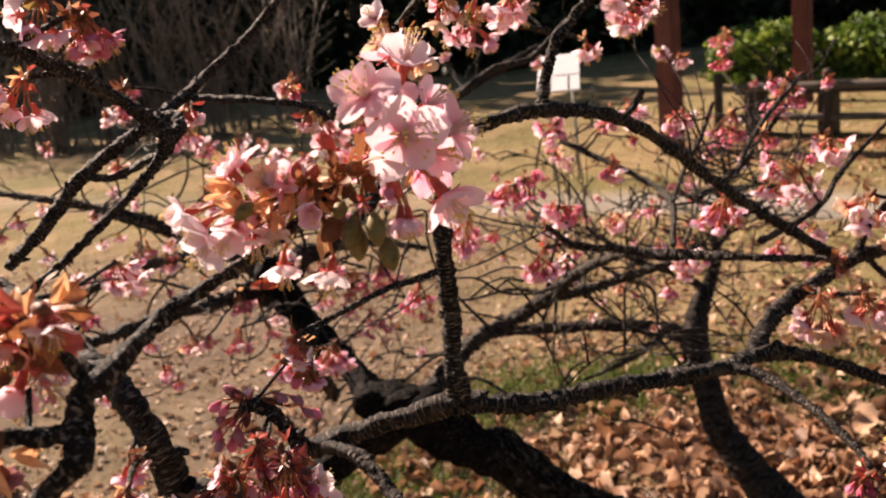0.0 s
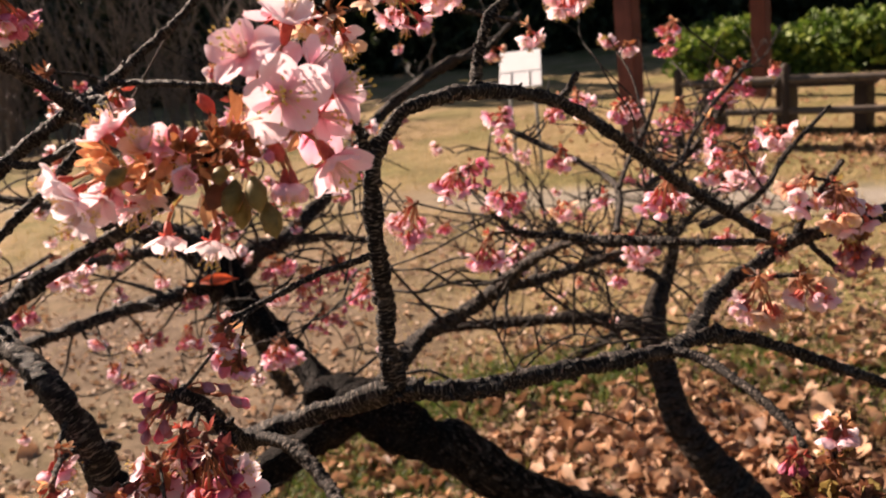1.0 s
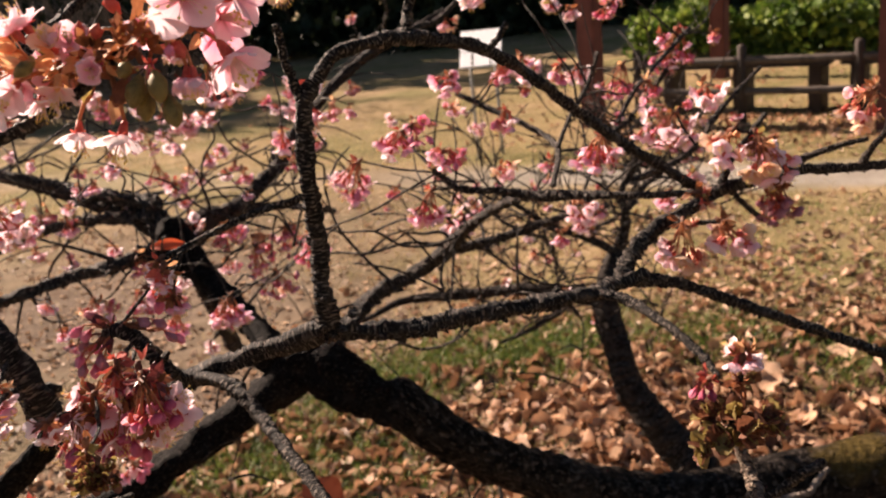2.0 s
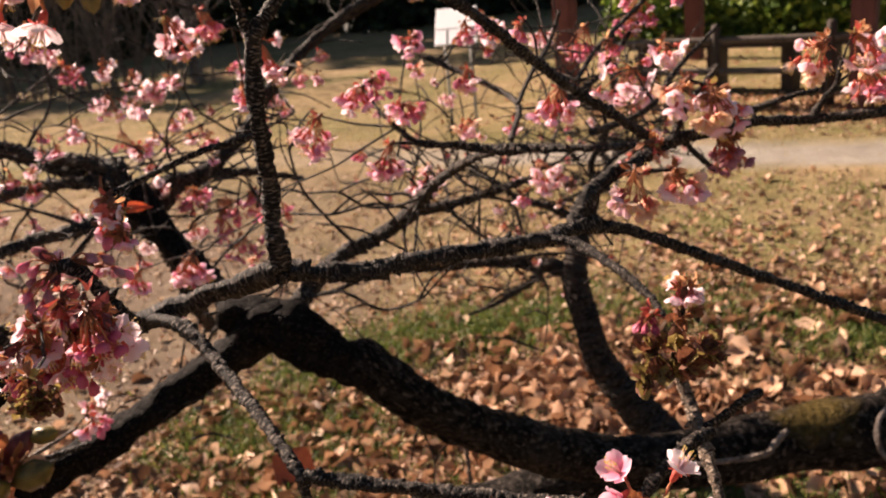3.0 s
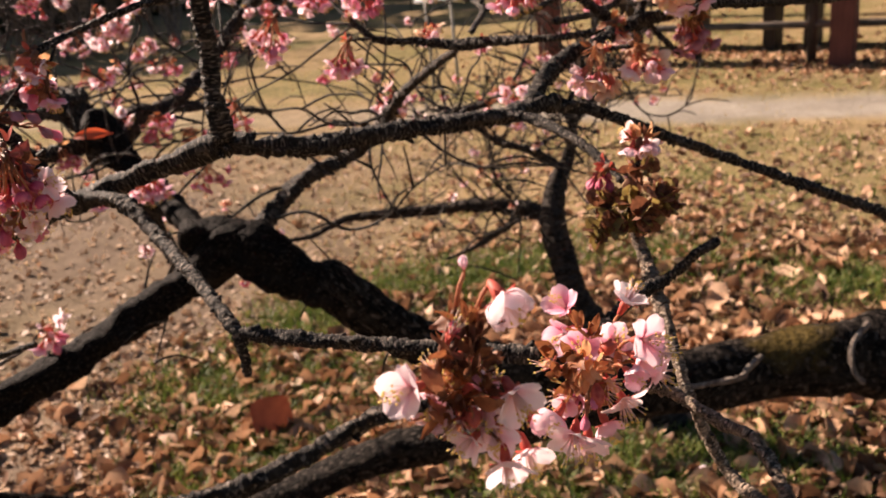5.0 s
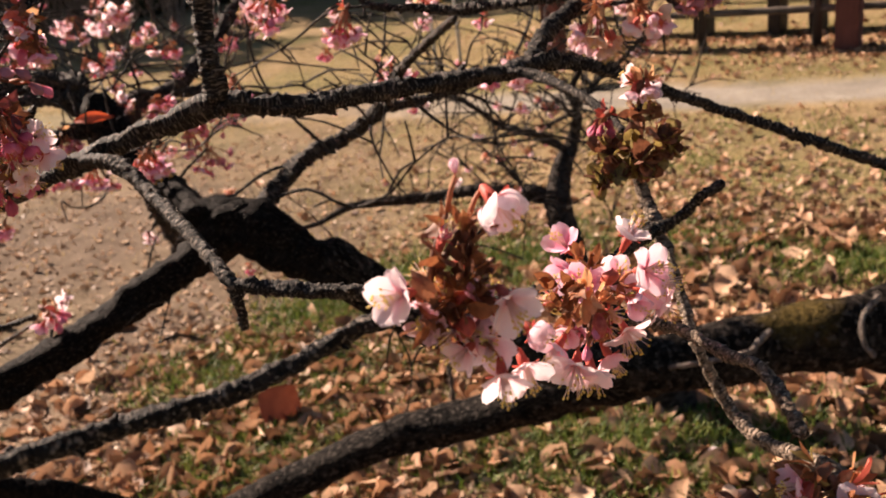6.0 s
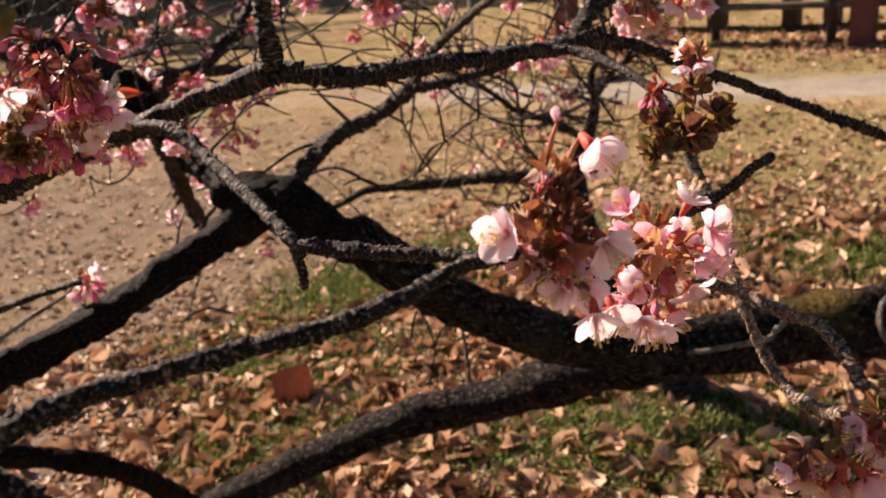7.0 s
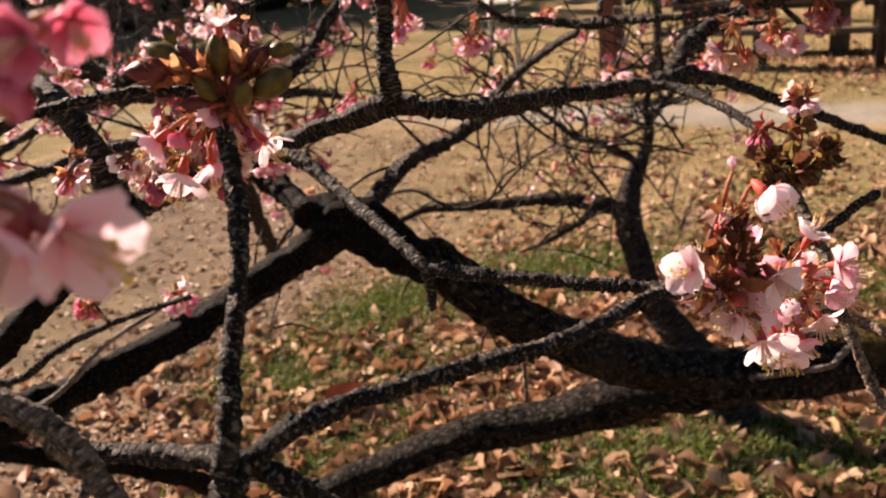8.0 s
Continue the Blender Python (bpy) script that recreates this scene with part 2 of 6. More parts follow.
# ---- building helpers ----
def mesh_of(name, verts, faces, mats, slots=None, uvs=None, smooth=True):
    me = bpy.data.meshes.new(name)
    me.from_pydata(verts, [], faces)
    for m in mats:
        me.materials.append(m)
    if slots is not None:
        me.polygons.foreach_set("material_index", slots)
    me.polygons.foreach_set("use_smooth", [smooth] * len(faces))
    if uvs is not None:
        layer = me.uv_layers.new(name="UVMap")
        flat = np.array([uvs[v] for f in faces for v in f], dtype=np.float32).ravel()
        layer.data.foreach_set("uv", flat)
    me.update()
    return me


def thing(name, label, category, at=(0, 0, 0), group="", kind=""):
    ob = new(name)
    ob.location = at
    ob.empty_display_size = 0.05
    return tagged(ob, label, category, group, kind)


def part_of(name, me, parent, label=""):
    """A mesh given in world coordinates, linked under a thing that stands anywhere."""
    ob = new(name, me)
    ob.parent = parent
    ob.matrix_parent_inverse = Matrix.Translation(-parent.location)
    if label:
        ob["label"] = label
    return ob


def box_bm(bm, lo, hi, bevel=0.006, turn=None):
    """A bevelled block between two corners, added to bm; turn: a matrix laid over it."""
    lo, hi = Vector(lo), Vector(hi)
    m = Matrix.Translation((lo + hi) / 2) @ Matrix.Diagonal((*(hi - lo), 1))
    made = bmesh.ops.create_cube(bm, size=1, matrix=m)["verts"]
    edges = {e for v in made for e in v.link_edges}
    out = bmesh.ops.bevel(bm, geom=list(edges), offset=bevel, segments=2, affect="EDGES")["verts"]
    if turn is not None:
        vs = {v for f in out for v in [f]} | {v for v in made if v.is_valid}
        bmesh.ops.transform(bm, matrix=turn, verts=list(vs))


def bm_mesh(name, bm, mat):
    me = bpy.data.meshes.new(name)
    bm.to_mesh(me)
    bm.free()
    me.materials.append(mat)
    return me


def block(name, lo, hi, mat, parent, bevel=0.006, turn=None, label=""):
    bm = bmesh.new()
    box_bm(bm, lo, hi, bevel)
    if turn is not None:
        bm.transform(turn)
    return part_of(name, bm_mesh(name, bm, mat), parent, label)


# ---- ground ----
def ground_height(x, y):
    return 0.02 * noise.noise((x * 0.7, y * 0.7, 3.1)) + 0.008 * noise.noise((x * 4, y * 4, 7.7))


def build_ground():
    """One sheet: a fine middle with coarse rings that reach the horizon."""
    def axis(lo, hi, step):
        mid = list(np.arange(lo, hi + 1e-6, step))
        far = [6, 15, 40, 120, 400, 1500]
        return [lo - d for d in reversed(far)] + mid + [hi + d for d in far]
    xs, ys = axis(-6, 9, 0.12), axis(-3, 14, 0.12)
    verts = [(x, y, ground_height(x, y)) for y in ys for x in xs]
    n = len(xs)
    faces = [(j * n + i, j * n + i + 1, j * n + n + i + 1, j * n + n + i) for j in range(len(ys) - 1) for i in range(n - 1)]
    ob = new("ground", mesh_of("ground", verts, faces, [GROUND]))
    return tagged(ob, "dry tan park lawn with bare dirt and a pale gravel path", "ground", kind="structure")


ground = build_ground()


# ---- the cherry tree ----
tree = thing("cherry_tree", "early cherry tree with dark bare branches and pink blossom", "tree", (1.78, 1.49, 0.0))
SPINE = []  # centre lines of the larger branches, where twigs and stalks take hold


def glide(points, step):
    """Catmull-Rom through control points, in even short steps."""
    p = [np.array(q, dtype=float) for q in points]
    p = [2 * p[0] - p[1]] + p + [2 * p[-1] - p[-2]]
    out = []
    for a, b, c, d in zip(p, p[1:], p[2:], p[3:]):
        n = max(2, int(np.linalg.norm((c - b)[:3]) / step))
        for i in range(n):
            t = i / n
            out.append(0.5 * (2 * b + (c - a) * t + (2 * a - 5 * b + 4 * c - d) * t * t + (3 * b - a - 3 * c + d) * t ** 3))
    out.append(p[-2])
    return out


def tube(line, sides, rough=0.10, seed=0.0):
    """A rough branch round a centre line of (x, y, z, radius): verts, faces and UVs in metres along it."""
    verts, faces, uvs = [], [], []
    up = Vector((0.31, 0.2, 0.93))
    run = 0.0
    for k, q in enumerate(line):
        c = Vector(q[:3])
        nxt = Vector(line[min(k + 1, len(line) - 1)][:3]) - Vector(line[max(k - 1, 0)][:3])
        d = nxt.normalized()
        u = d.cross(up).normalized()
        w = u.cross(d)
        up = w
        if k:
            run += (c - Vector(line[k - 1][:3])).length
        r = max(q[3], 0.0006)
        for s in range(sides):
            a = 2 * math.pi * s / sides
            e = u * math.cos(a) + w * math.sin(a)
            ring = noise.noise((run / r * 2.1 + seed, math.cos(a) * 0.9, math.sin(a) * 0.9)) + 0.5 * noise.noise((run / r * 4.5 + seed, math.cos(a) * 2.4, math.sin(a) * 2.4))
            lump = noise.noise((run / r * 0.32 + seed, math.cos(a) * 1.2 + 5, math.sin(a) * 1.2))
            verts.append(c + e * r * (1 + rough * (1.05 * ring + 1.3 * lump)))
            uvs.append((s / sides, run))
    n = len(line)
    for k in range(n - 1):
        for s in range(sides):
            t = (s + 1) % sides
            faces.append((k * sides + s, k * sides + t, (k + 1) * sides + t, (k + 1) * sides + s))
    faces.append(tuple(range(sides - 1, -1, -1)))
    faces.append(tuple((n - 1) * sides + s for s in range(sides)))
    return verts, faces, uvs


def wood_of(name, thick, points):
    """The bark for a branch: by age, thickness, stem and painted sun or shade."""
    # side branches get the bark with sun painted in
    if name == "side_branch":
        return BARK_TAN_SUNLIT
    if name == "dead_twig":
        return BARK_FAR
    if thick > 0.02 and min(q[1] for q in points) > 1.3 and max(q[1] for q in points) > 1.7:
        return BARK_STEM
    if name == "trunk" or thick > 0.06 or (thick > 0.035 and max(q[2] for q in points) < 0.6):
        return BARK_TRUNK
    return BARK_OLD_SHADED if thick > 0.02 else BARK


def grow(name, *points, hold=True, shoots=()):
    """One branch of the tree through a few points (x, y, z, radius), with its fine side shoots."""
    thick = max(q[3] for q in points)
    length = sum(math.dist(a[:3], b[:3]) for a, b in zip(points, points[1:]))
    step = max(min(q[3] for q in points) * 0.4, 0.0014 if thick < 0.02 else 0.005, length / 320)
    line = glide(points, step)
    rough = 0.15 if thick > 0.05 else 0.26 if thick > 0.02 else 0.36 if thick > 0.002 else 0.16
    for end, beside in ((0, 1), (-1, -2)):
        # rounded ends
        tip, back = Vector(line[end][:3]), Vector(line[beside][:3])
        way, r = (tip - back).normalized(), line[end][3]
        caps = [np.array((*(tip + way * r * f), r * g)) for f, g in ((0.35, 0.92), (0.62, 0.74), (0.80, 0.45), (0.86, 0.12))]
        line = line + caps if end else caps[::-1] + line
    seed = random.uniform(0, 90)
    sides = 10 if thick < 0.004 else 14 if thick < 0.02 else 22
    verts, faces, uvs = tube(line, sides, rough, seed)
    # short knobs and old bud scars along the thinner wood
    if 0.0015 < thick < 0.02 and length > 0.04:
        for _ in range(int(length / 0.014)):
            k = random.randrange(1, len(line) - 1)
            q = line[k]
            d = Vector(line[k + 1][:3]) - Vector(line[k - 1][:3])
            side = d.normalized().cross(Vector((random.gauss(0, 1), random.gauss(0, 1), random.gauss(0, 1)))).normalized()
            c, r = Vector(q[:3]), q[3]
            kr = r * random.uniform(0.26, 0.52)
            tip = c + side * (r + kr * random.uniform(0.5, 1.6)) + d.normalized() * kr
            v2, f2, u2 = tube([(*(c + side * r * 0.5), kr), (*(c + side * r), kr), (*tip, kr * 0.45)], 6, 0.1, seed + k)
            o = len(verts)
            verts += v2
            uvs += [(a, b + k * step) for a, b in u2]
            faces += [tuple(o + i for i in f) for f in f2]
    for k, shoot in enumerate(shoots):
        v2, f2, u2 = tube(glide(shoot, 0.02), 6, 0.16, seed + k)
        o = len(verts)
        verts += v2
        uvs += u2
        faces += [tuple(o + i for i in f) for f in f2]
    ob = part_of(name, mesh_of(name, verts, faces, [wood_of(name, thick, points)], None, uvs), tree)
    if hold:
        SPINE.extend((Vector(q[:3]), q[3]) for q in line[::3])
    return ob


grow("trunk", (0.004, 1.170, 0.952, 0.0325), (0.088, 1.180, 0.861, 0.0351), (0.193, 1.220, 0.777, 0.0370), (0.332, 1.280, 0.681, 0.0400), (0.487, 1.330, 0.620, 0.0455), (0.652, 1.370, 0.598, 0.0570), (0.817, 1.390, 0.594, 0.0660), (1.011, 1.410, 0.562, 0.0730))
grow("limb", (-0.172, 1.185, 1.040, 0.0230), (-0.148, 1.188, 1.033, 0.0300), (-0.111, 1.180, 1.022, 0.0335), (-0.082, 1.170, 1.007, 0.0363), (-0.048, 1.165, 0.974, 0.0345), (0.017, 1.170, 0.933, 0.0309))
grow("limb", (-0.105, 1.180, 1.016, 0.0330), (-0.128, 1.180, 1.016, 0.0316), (-0.163, 1.170, 0.993, 0.0274), (-0.239, 1.130, 0.962, 0.0241), (-0.337, 1.090, 0.920, 0.0223), (-0.443, 1.050, 0.886, 0.0230), (-0.543, 1.000, 0.862, 0.0234))
grow("limb", (-0.110, 1.210, 0.985, 0.0230), (-0.180, 1.310, 0.998, 0.0220), (-0.250, 1.410, 1.030, 0.0225), (-0.315, 1.480, 1.080, 0.0250), (-0.364, 1.530, 1.148, 0.0275))
grow("branch", (-0.335, 1.500, 1.095, 0.0130), (-0.340, 1.600, 1.000, 0.0135), (-0.352, 1.720, 0.885, 0.0140), (-0.354, 1.787, 0.818, 0.0145), (-0.348, 1.830, 0.770, 0.0130))
grow("limb", (-0.376, 1.560, 1.094, 0.0270), (-0.397, 1.600, 1.135, 0.0234), (-0.503, 1.700, 1.164, 0.0192), (-0.589, 1.750, 1.182, 0.0152), (-0.667, 1.800, 1.200, 0.0144), (-0.779, 1.850, 1.228, 0.0113))
grow("limb", (-0.366, 1.600, 1.098, 0.0225), (-0.341, 1.700, 1.123, 0.0215), (-0.296, 1.750, 1.123, 0.0177), (-0.212, 1.850, 1.180, 0.0139), (-0.160, 1.900, 1.248, 0.0117), (-0.060, 2.000, 1.333, 0.0110), (0.043, 2.050, 1.385, 0.0099), (0.176, 2.100, 1.436, 0.0088))
grow("branch", (-0.302, 1.750, 1.121, 0.0100), (-0.206, 1.800, 1.107, 0.0080), (-0.112, 1.850, 1.071, 0.0059))
grow("branch", (-0.381, 1.550, 1.121, 0.0151), (-0.442, 1.500, 1.112, 0.0118), (-0.546, 1.500, 1.094, 0.0109), (-0.662, 1.450, 1.077, 0.0097), (-0.771, 1.400, 1.062, 0.0075))
grow("branch", (-0.395, 1.600, 1.161, 0.0124), (-0.548, 1.650, 1.157, 0.0096), (-0.681, 1.700, 1.129, 0.0089), (-0.781, 1.700, 1.092, 0.0078), (-0.911, 1.700, 1.029, 0.0057))
grow("branch", (-0.402, 1.600, 1.183, 0.0134), (-0.554, 1.700, 1.201, 0.0109), (-0.668, 1.750, 1.224, 0.0101), (-0.820, 1.800, 1.258, 0.0080), (-1.003, 1.850, 1.291, 0.0059))
grow("limb", (0.800, 2.170, 0.001, 0.0720), (0.755, 2.200, 0.118, 0.0610), (0.682, 2.250, 0.210, 0.0520), (0.601, 2.300, 0.340, 0.0440), (0.572, 2.360, 0.476, 0.0400), (0.560, 2.400, 0.567, 0.0370), (0.587, 2.450, 0.650, 0.0290), (0.630, 2.500, 0.699, 0.0200), (0.654, 2.500, 0.782, 0.0140), (0.646, 2.500, 0.867, 0.0095), (0.691, 2.500, 0.953, 0.0070), (0.679, 2.500, 1.058, 0.0055))
grow("branch", (0.560, 2.400, 0.563, 0.0250), (0.497, 2.450, 0.592, 0.0220), (0.338, 2.500, 0.606, 0.0185), (0.207, 2.550, 0.592, 0.0165), (0.071, 2.550, 0.598, 0.0140), (-0.028, 2.500, 0.612, 0.0105), (-0.130, 2.450, 0.590, 0.0070), (-0.250, 2.420, 0.600, 0.0040))
grow("branch", (0.620, 2.480, 0.690, 0.0130), (0.520, 2.460, 0.760, 0.0110), (0.430, 2.440, 0.800, 0.0090), (0.350, 2.430, 0.870, 0.0065), (0.290, 2.430, 0.920, 0.0040))
grow("branch", (0.650, 2.500, 0.800, 0.0100), (0.720, 2.520, 0.870, 0.0080), (0.820, 2.540, 0.930, 0.0060), (0.900, 2.560, 1.000, 0.0035))
grow("branch", (0.500, 2.450, 0.590, 0.0120), (0.420, 2.440, 0.540, 0.0090), (0.330, 2.430, 0.500, 0.0060), (0.250, 2.420, 0.480, 0.0035))
grow("branch", (-0.122, 1.200, 1.014, 0.0130), (-0.071, 1.220, 1.039, 0.0123), (-0.018, 1.270, 1.077, 0.0118), (0.034, 1.300, 1.088, 0.0112), (0.090, 1.300, 1.118, 0.0103), (0.110, 1.250, 1.151, 0.0091), (0.141, 1.150, 1.209, 0.0060), (0.180, 1.050, 1.257, 0.0048), (0.194, 0.950, 1.284, 0.0037))
grow("branch", (0.100, 1.270, 1.132, 0.0075), (0.178, 1.300, 1.135, 0.0069), (0.250, 1.320, 1.143, 0.0061), (0.300, 1.320, 1.156, 0.0043))
grow("limb", (-0.800, 1.700, -0.060, 0.0600), (-0.640, 1.670, 0.070, 0.0470), (-0.490, 1.640, 0.170, 0.0400), (-0.340, 1.610, 0.255, 0.0370), (-0.195, 1.600, 0.316, 0.0350), (-0.065, 1.570, 0.382, 0.0360), (0.057, 1.540, 0.430, 0.0390), (0.203, 1.510, 0.460, 0.0410), (0.363, 1.470, 0.516, 0.0478), (0.526, 1.430, 0.541, 0.0390))
grow("branch", (-0.686, 1.050, 0.804, 0.0130), (-0.597, 1.100, 0.735, 0.0155), (-0.536, 1.150, 0.685, 0.0165), (-0.482, 1.200, 0.635, 0.0170), (-0.432, 1.270, 0.553, 0.0180), (-0.408, 1.380, 0.430, 0.0200), (-0.406, 1.500, 0.294, 0.0220))
grow("limb", (-0.471, 0.820, 1.383, 0.0095), (-0.393, 0.760, 1.356, 0.0097), (-0.339, 0.720, 1.336, 0.0098), (-0.278, 0.650, 1.316, 0.0102), (-0.253, 0.640, 1.277, 0.0110), (-0.243, 0.640, 1.234, 0.0130))
grow("limb", (-0.234, 0.640, 1.227, 0.0098), (-0.252, 0.645, 1.206, 0.0102), (-0.284, 0.650, 1.179, 0.0106), (-0.331, 0.660, 1.140, 0.0116), (-0.455, 0.700, 1.048, 0.0160), (-0.642, 0.750, 0.929, 0.0228))
grow("branch", (-0.234, 0.640, 1.219, 0.0092), (-0.190, 0.638, 1.233, 0.0078), (-0.128, 0.635, 1.253, 0.0074), (-0.085, 0.630, 1.267, 0.0073), (-0.048, 0.625, 1.277, 0.0073), (-0.010, 0.618, 1.287, 0.0083), (0.018, 0.622, 1.281, 0.0072), (0.065, 0.632, 1.273, 0.0070))
grow("branch", (0.045, 0.630, 1.274, 0.0070), (0.112, 0.645, 1.275, 0.0068), (0.193, 0.665, 1.272, 0.0066), (0.222, 0.680, 1.273, 0.0063), (0.247, 0.688, 1.275, 0.0059))
grow("branch", (0.227, 0.685, 1.273, 0.0060), (0.268, 0.690, 1.266, 0.0051), (0.306, 0.690, 1.249, 0.0047), (0.367, 0.685, 1.220, 0.0043), (0.438, 0.675, 1.187, 0.0043), (0.501, 0.670, 1.157, 0.0044), (0.612, 0.660, 1.105, 0.0040))
grow("branch", (-0.150, 0.640, 1.246, 0.0059), (-0.123, 0.635, 1.254, 0.0058), (-0.087, 0.605, 1.257, 0.0056), (-0.059, 0.565, 1.245, 0.0046), (-0.021, 0.500, 1.228, 0.0042), (0.004, 0.450, 1.217, 0.0039), (0.008, 0.446, 1.209, 0.0039))
grow("twig", (0.006, 0.447, 1.212, 0.0035), (0.008, 0.445, 1.199, 0.0029), (0.008, 0.445, 1.189, 0.0026))
grow("branch", (0.009, 0.446, 1.214, 0.0043), (0.071, 0.430, 1.207, 0.0042), (0.121, 0.415, 1.203, 0.0041), (0.167, 0.400, 1.200, 0.0047), (0.194, 0.395, 1.201, 0.0043), (0.211, 0.400, 1.213, 0.0037), (0.236, 0.420, 1.219, 0.0038), (0.252, 0.430, 1.219, 0.0033))
grow("side_branch", (0.250, 0.490, 1.239, 0.0031), (0.254, 0.470, 1.215, 0.0037), (0.252, 0.450, 1.208, 0.0043), (0.253, 0.420, 1.185, 0.0034), (0.255, 0.398, 1.160, 0.0032), (0.263, 0.394, 1.138, 0.0032), (0.272, 0.385, 1.118, 0.0034), (0.278, 0.365, 1.114, 0.0036), (0.279, 0.320, 1.133, 0.0034), (0.268, 0.275, 1.160, 0.0033), (0.254, 0.235, 1.182, 0.0032))
grow("twig", (0.250, 0.490, 1.239, 0.0026), (0.254, 0.490, 1.260, 0.0020), (0.257, 0.490, 1.277, 0.0015))
grow("twig", (0.252, 0.450, 1.208, 0.0030), (0.269, 0.450, 1.217, 0.0029), (0.276, 0.445, 1.227, 0.0026), (0.288, 0.445, 1.233, 0.0029))
grow("side_branch", (0.205, 0.340, 1.208, 0.0024), (0.222, 0.330, 1.207, 0.0028), (0.235, 0.300, 1.206, 0.0027), (0.243, 0.285, 1.206, 0.0030), (0.245, 0.265, 1.200, 0.0029), (0.244, 0.250, 1.197, 0.0030))
grow("branch", (-0.051, 0.135, 1.272, 0.0050), (-0.042, 0.140, 1.280, 0.0033), (-0.025, 0.150, 1.286, 0.0032), (-0.001, 0.160, 1.287, 0.0030), (0.028, 0.175, 1.285, 0.0028), (0.055, 0.185, 1.285, 0.0028), (0.076, 0.195, 1.288, 0.0027), (0.089, 0.200, 1.291, 0.0027), (0.104, 0.205, 1.290, 0.0022))
grow("branch", (-0.052, 0.135, 1.270, 0.0043), (-0.048, 0.140, 1.291, 0.0035), (-0.048, 0.155, 1.304, 0.0032), (-0.045, 0.165, 1.318, 0.0030), (-0.043, 0.175, 1.334, 0.0029), (-0.045, 0.190, 1.347, 0.0033), (-0.047, 0.200, 1.362, 0.0028), (-0.048, 0.205, 1.371, 0.0023))
grow("side_branch", (-0.118, 0.130, 1.322, 0.0030), (-0.102, 0.130, 1.311, 0.0033), (-0.091, 0.128, 1.303, 0.0036), (-0.083, 0.126, 1.291, 0.0041), (-0.073, 0.120, 1.276, 0.0043))
grow("twig", (-0.228, 0.734, 1.102, 0.0026), (-0.290, 0.728, 1.090, 0.0030), (-0.352, 0.720, 1.071, 0.0036), (-0.400, 0.712, 1.045, 0.0042), (-0.455, 0.705, 1.050, 0.0046))
grow("dead_twig", (-0.330, 0.960, 1.005, 0.0020), (-0.400, 0.930, 0.975, 0.0030), (-0.470, 0.880, 0.930, 0.0038), (-0.560, 0.800, 0.955, 0.0045))
grow("branch", (-0.110, 0.165, 1.275, 0.0030), (-0.071, 0.155, 1.275, 0.0032), (-0.048, 0.145, 1.277, 0.0040), (-0.030, 0.140, 1.268, 0.0034), (-0.017, 0.150, 1.246, 0.0034))
grow("twig", (-0.046, 0.203, 1.374, 0.0017), (-0.071, 0.202, 1.378, 0.0017), (-0.098, 0.200, 1.376, 0.0018), (-0.118, 0.198, 1.371, 0.0019), (-0.170, 0.200, 1.345, 0.0030), (-0.260, 0.240, 1.380, 0.0036))
grow("branch", (-0.008, 0.612, 1.296, 0.0074), (-0.009, 0.610, 1.327, 0.0065), (-0.007, 0.610, 1.361, 0.0064), (-0.006, 0.600, 1.405, 0.0058), (-0.003, 0.600, 1.444, 0.0057), (0.000, 0.600, 1.461, 0.0057), (0.011, 0.605, 1.476, 0.0049), (0.026, 0.610, 1.489, 0.0049), (0.058, 0.630, 1.493, 0.0051), (0.082, 0.655, 1.490, 0.0053))
grow("branch", (0.078, 0.652, 1.491, 0.0052), (0.111, 0.670, 1.482, 0.0046), (0.137, 0.690, 1.470, 0.0047), (0.162, 0.705, 1.452, 0.0044), (0.192, 0.720, 1.425, 0.0045), (0.242, 0.745, 1.381, 0.0043), (0.284, 0.760, 1.349, 0.0044), (0.318, 0.775, 1.323, 0.0045), (0.346, 0.785, 1.311, 0.0041))
grow("twig", (0.000, 0.600, 1.456, 0.0042), (-0.005, 0.600, 1.471, 0.0034), (-0.009, 0.595, 1.491, 0.0030), (-0.010, 0.590, 1.512, 0.0026))
grow("branch", (0.073, 0.655, 1.489, 0.0048), (0.077, 0.655, 1.512, 0.0040), (0.086, 0.660, 1.534, 0.0040), (0.098, 0.665, 1.548, 0.0036), (0.113, 0.670, 1.562, 0.0036), (0.138, 0.680, 1.582, 0.0032))
grow("twig", (0.134, 0.690, 1.471, 0.0030), (0.143, 0.690, 1.480, 0.0026), (0.150, 0.690, 1.490, 0.0026))
grow("branch", (0.228, 0.690, 1.274, 0.0067), (0.243, 0.700, 1.293, 0.0067), (0.269, 0.720, 1.305, 0.0064), (0.300, 0.745, 1.308, 0.0060), (0.331, 0.760, 1.317, 0.0056), (0.355, 0.770, 1.320, 0.0062), (0.394, 0.775, 1.323, 0.0047), (0.423, 0.780, 1.324, 0.0047), (0.479, 0.785, 1.319, 0.0042), (0.552, 0.790, 1.317, 0.0043), (0.642, 0.800, 1.316, 0.0038))
grow("twig", (0.338, 0.765, 1.318, 0.0041), (0.350, 0.770, 1.342, 0.0031), (0.368, 0.775, 1.360, 0.0031), (0.385, 0.780, 1.379, 0.0026))
grow("twig", (0.373, 0.775, 1.322, 0.0031), (0.409, 0.760, 1.339, 0.0031), (0.441, 0.750, 1.350, 0.0025), (0.462, 0.745, 1.354, 0.0020))
grow("twig", (0.476, 0.785, 1.318, 0.0037), (0.489, 0.790, 1.334, 0.0032), (0.502, 0.790, 1.348, 0.0026), (0.507, 0.790, 1.369, 0.0021))
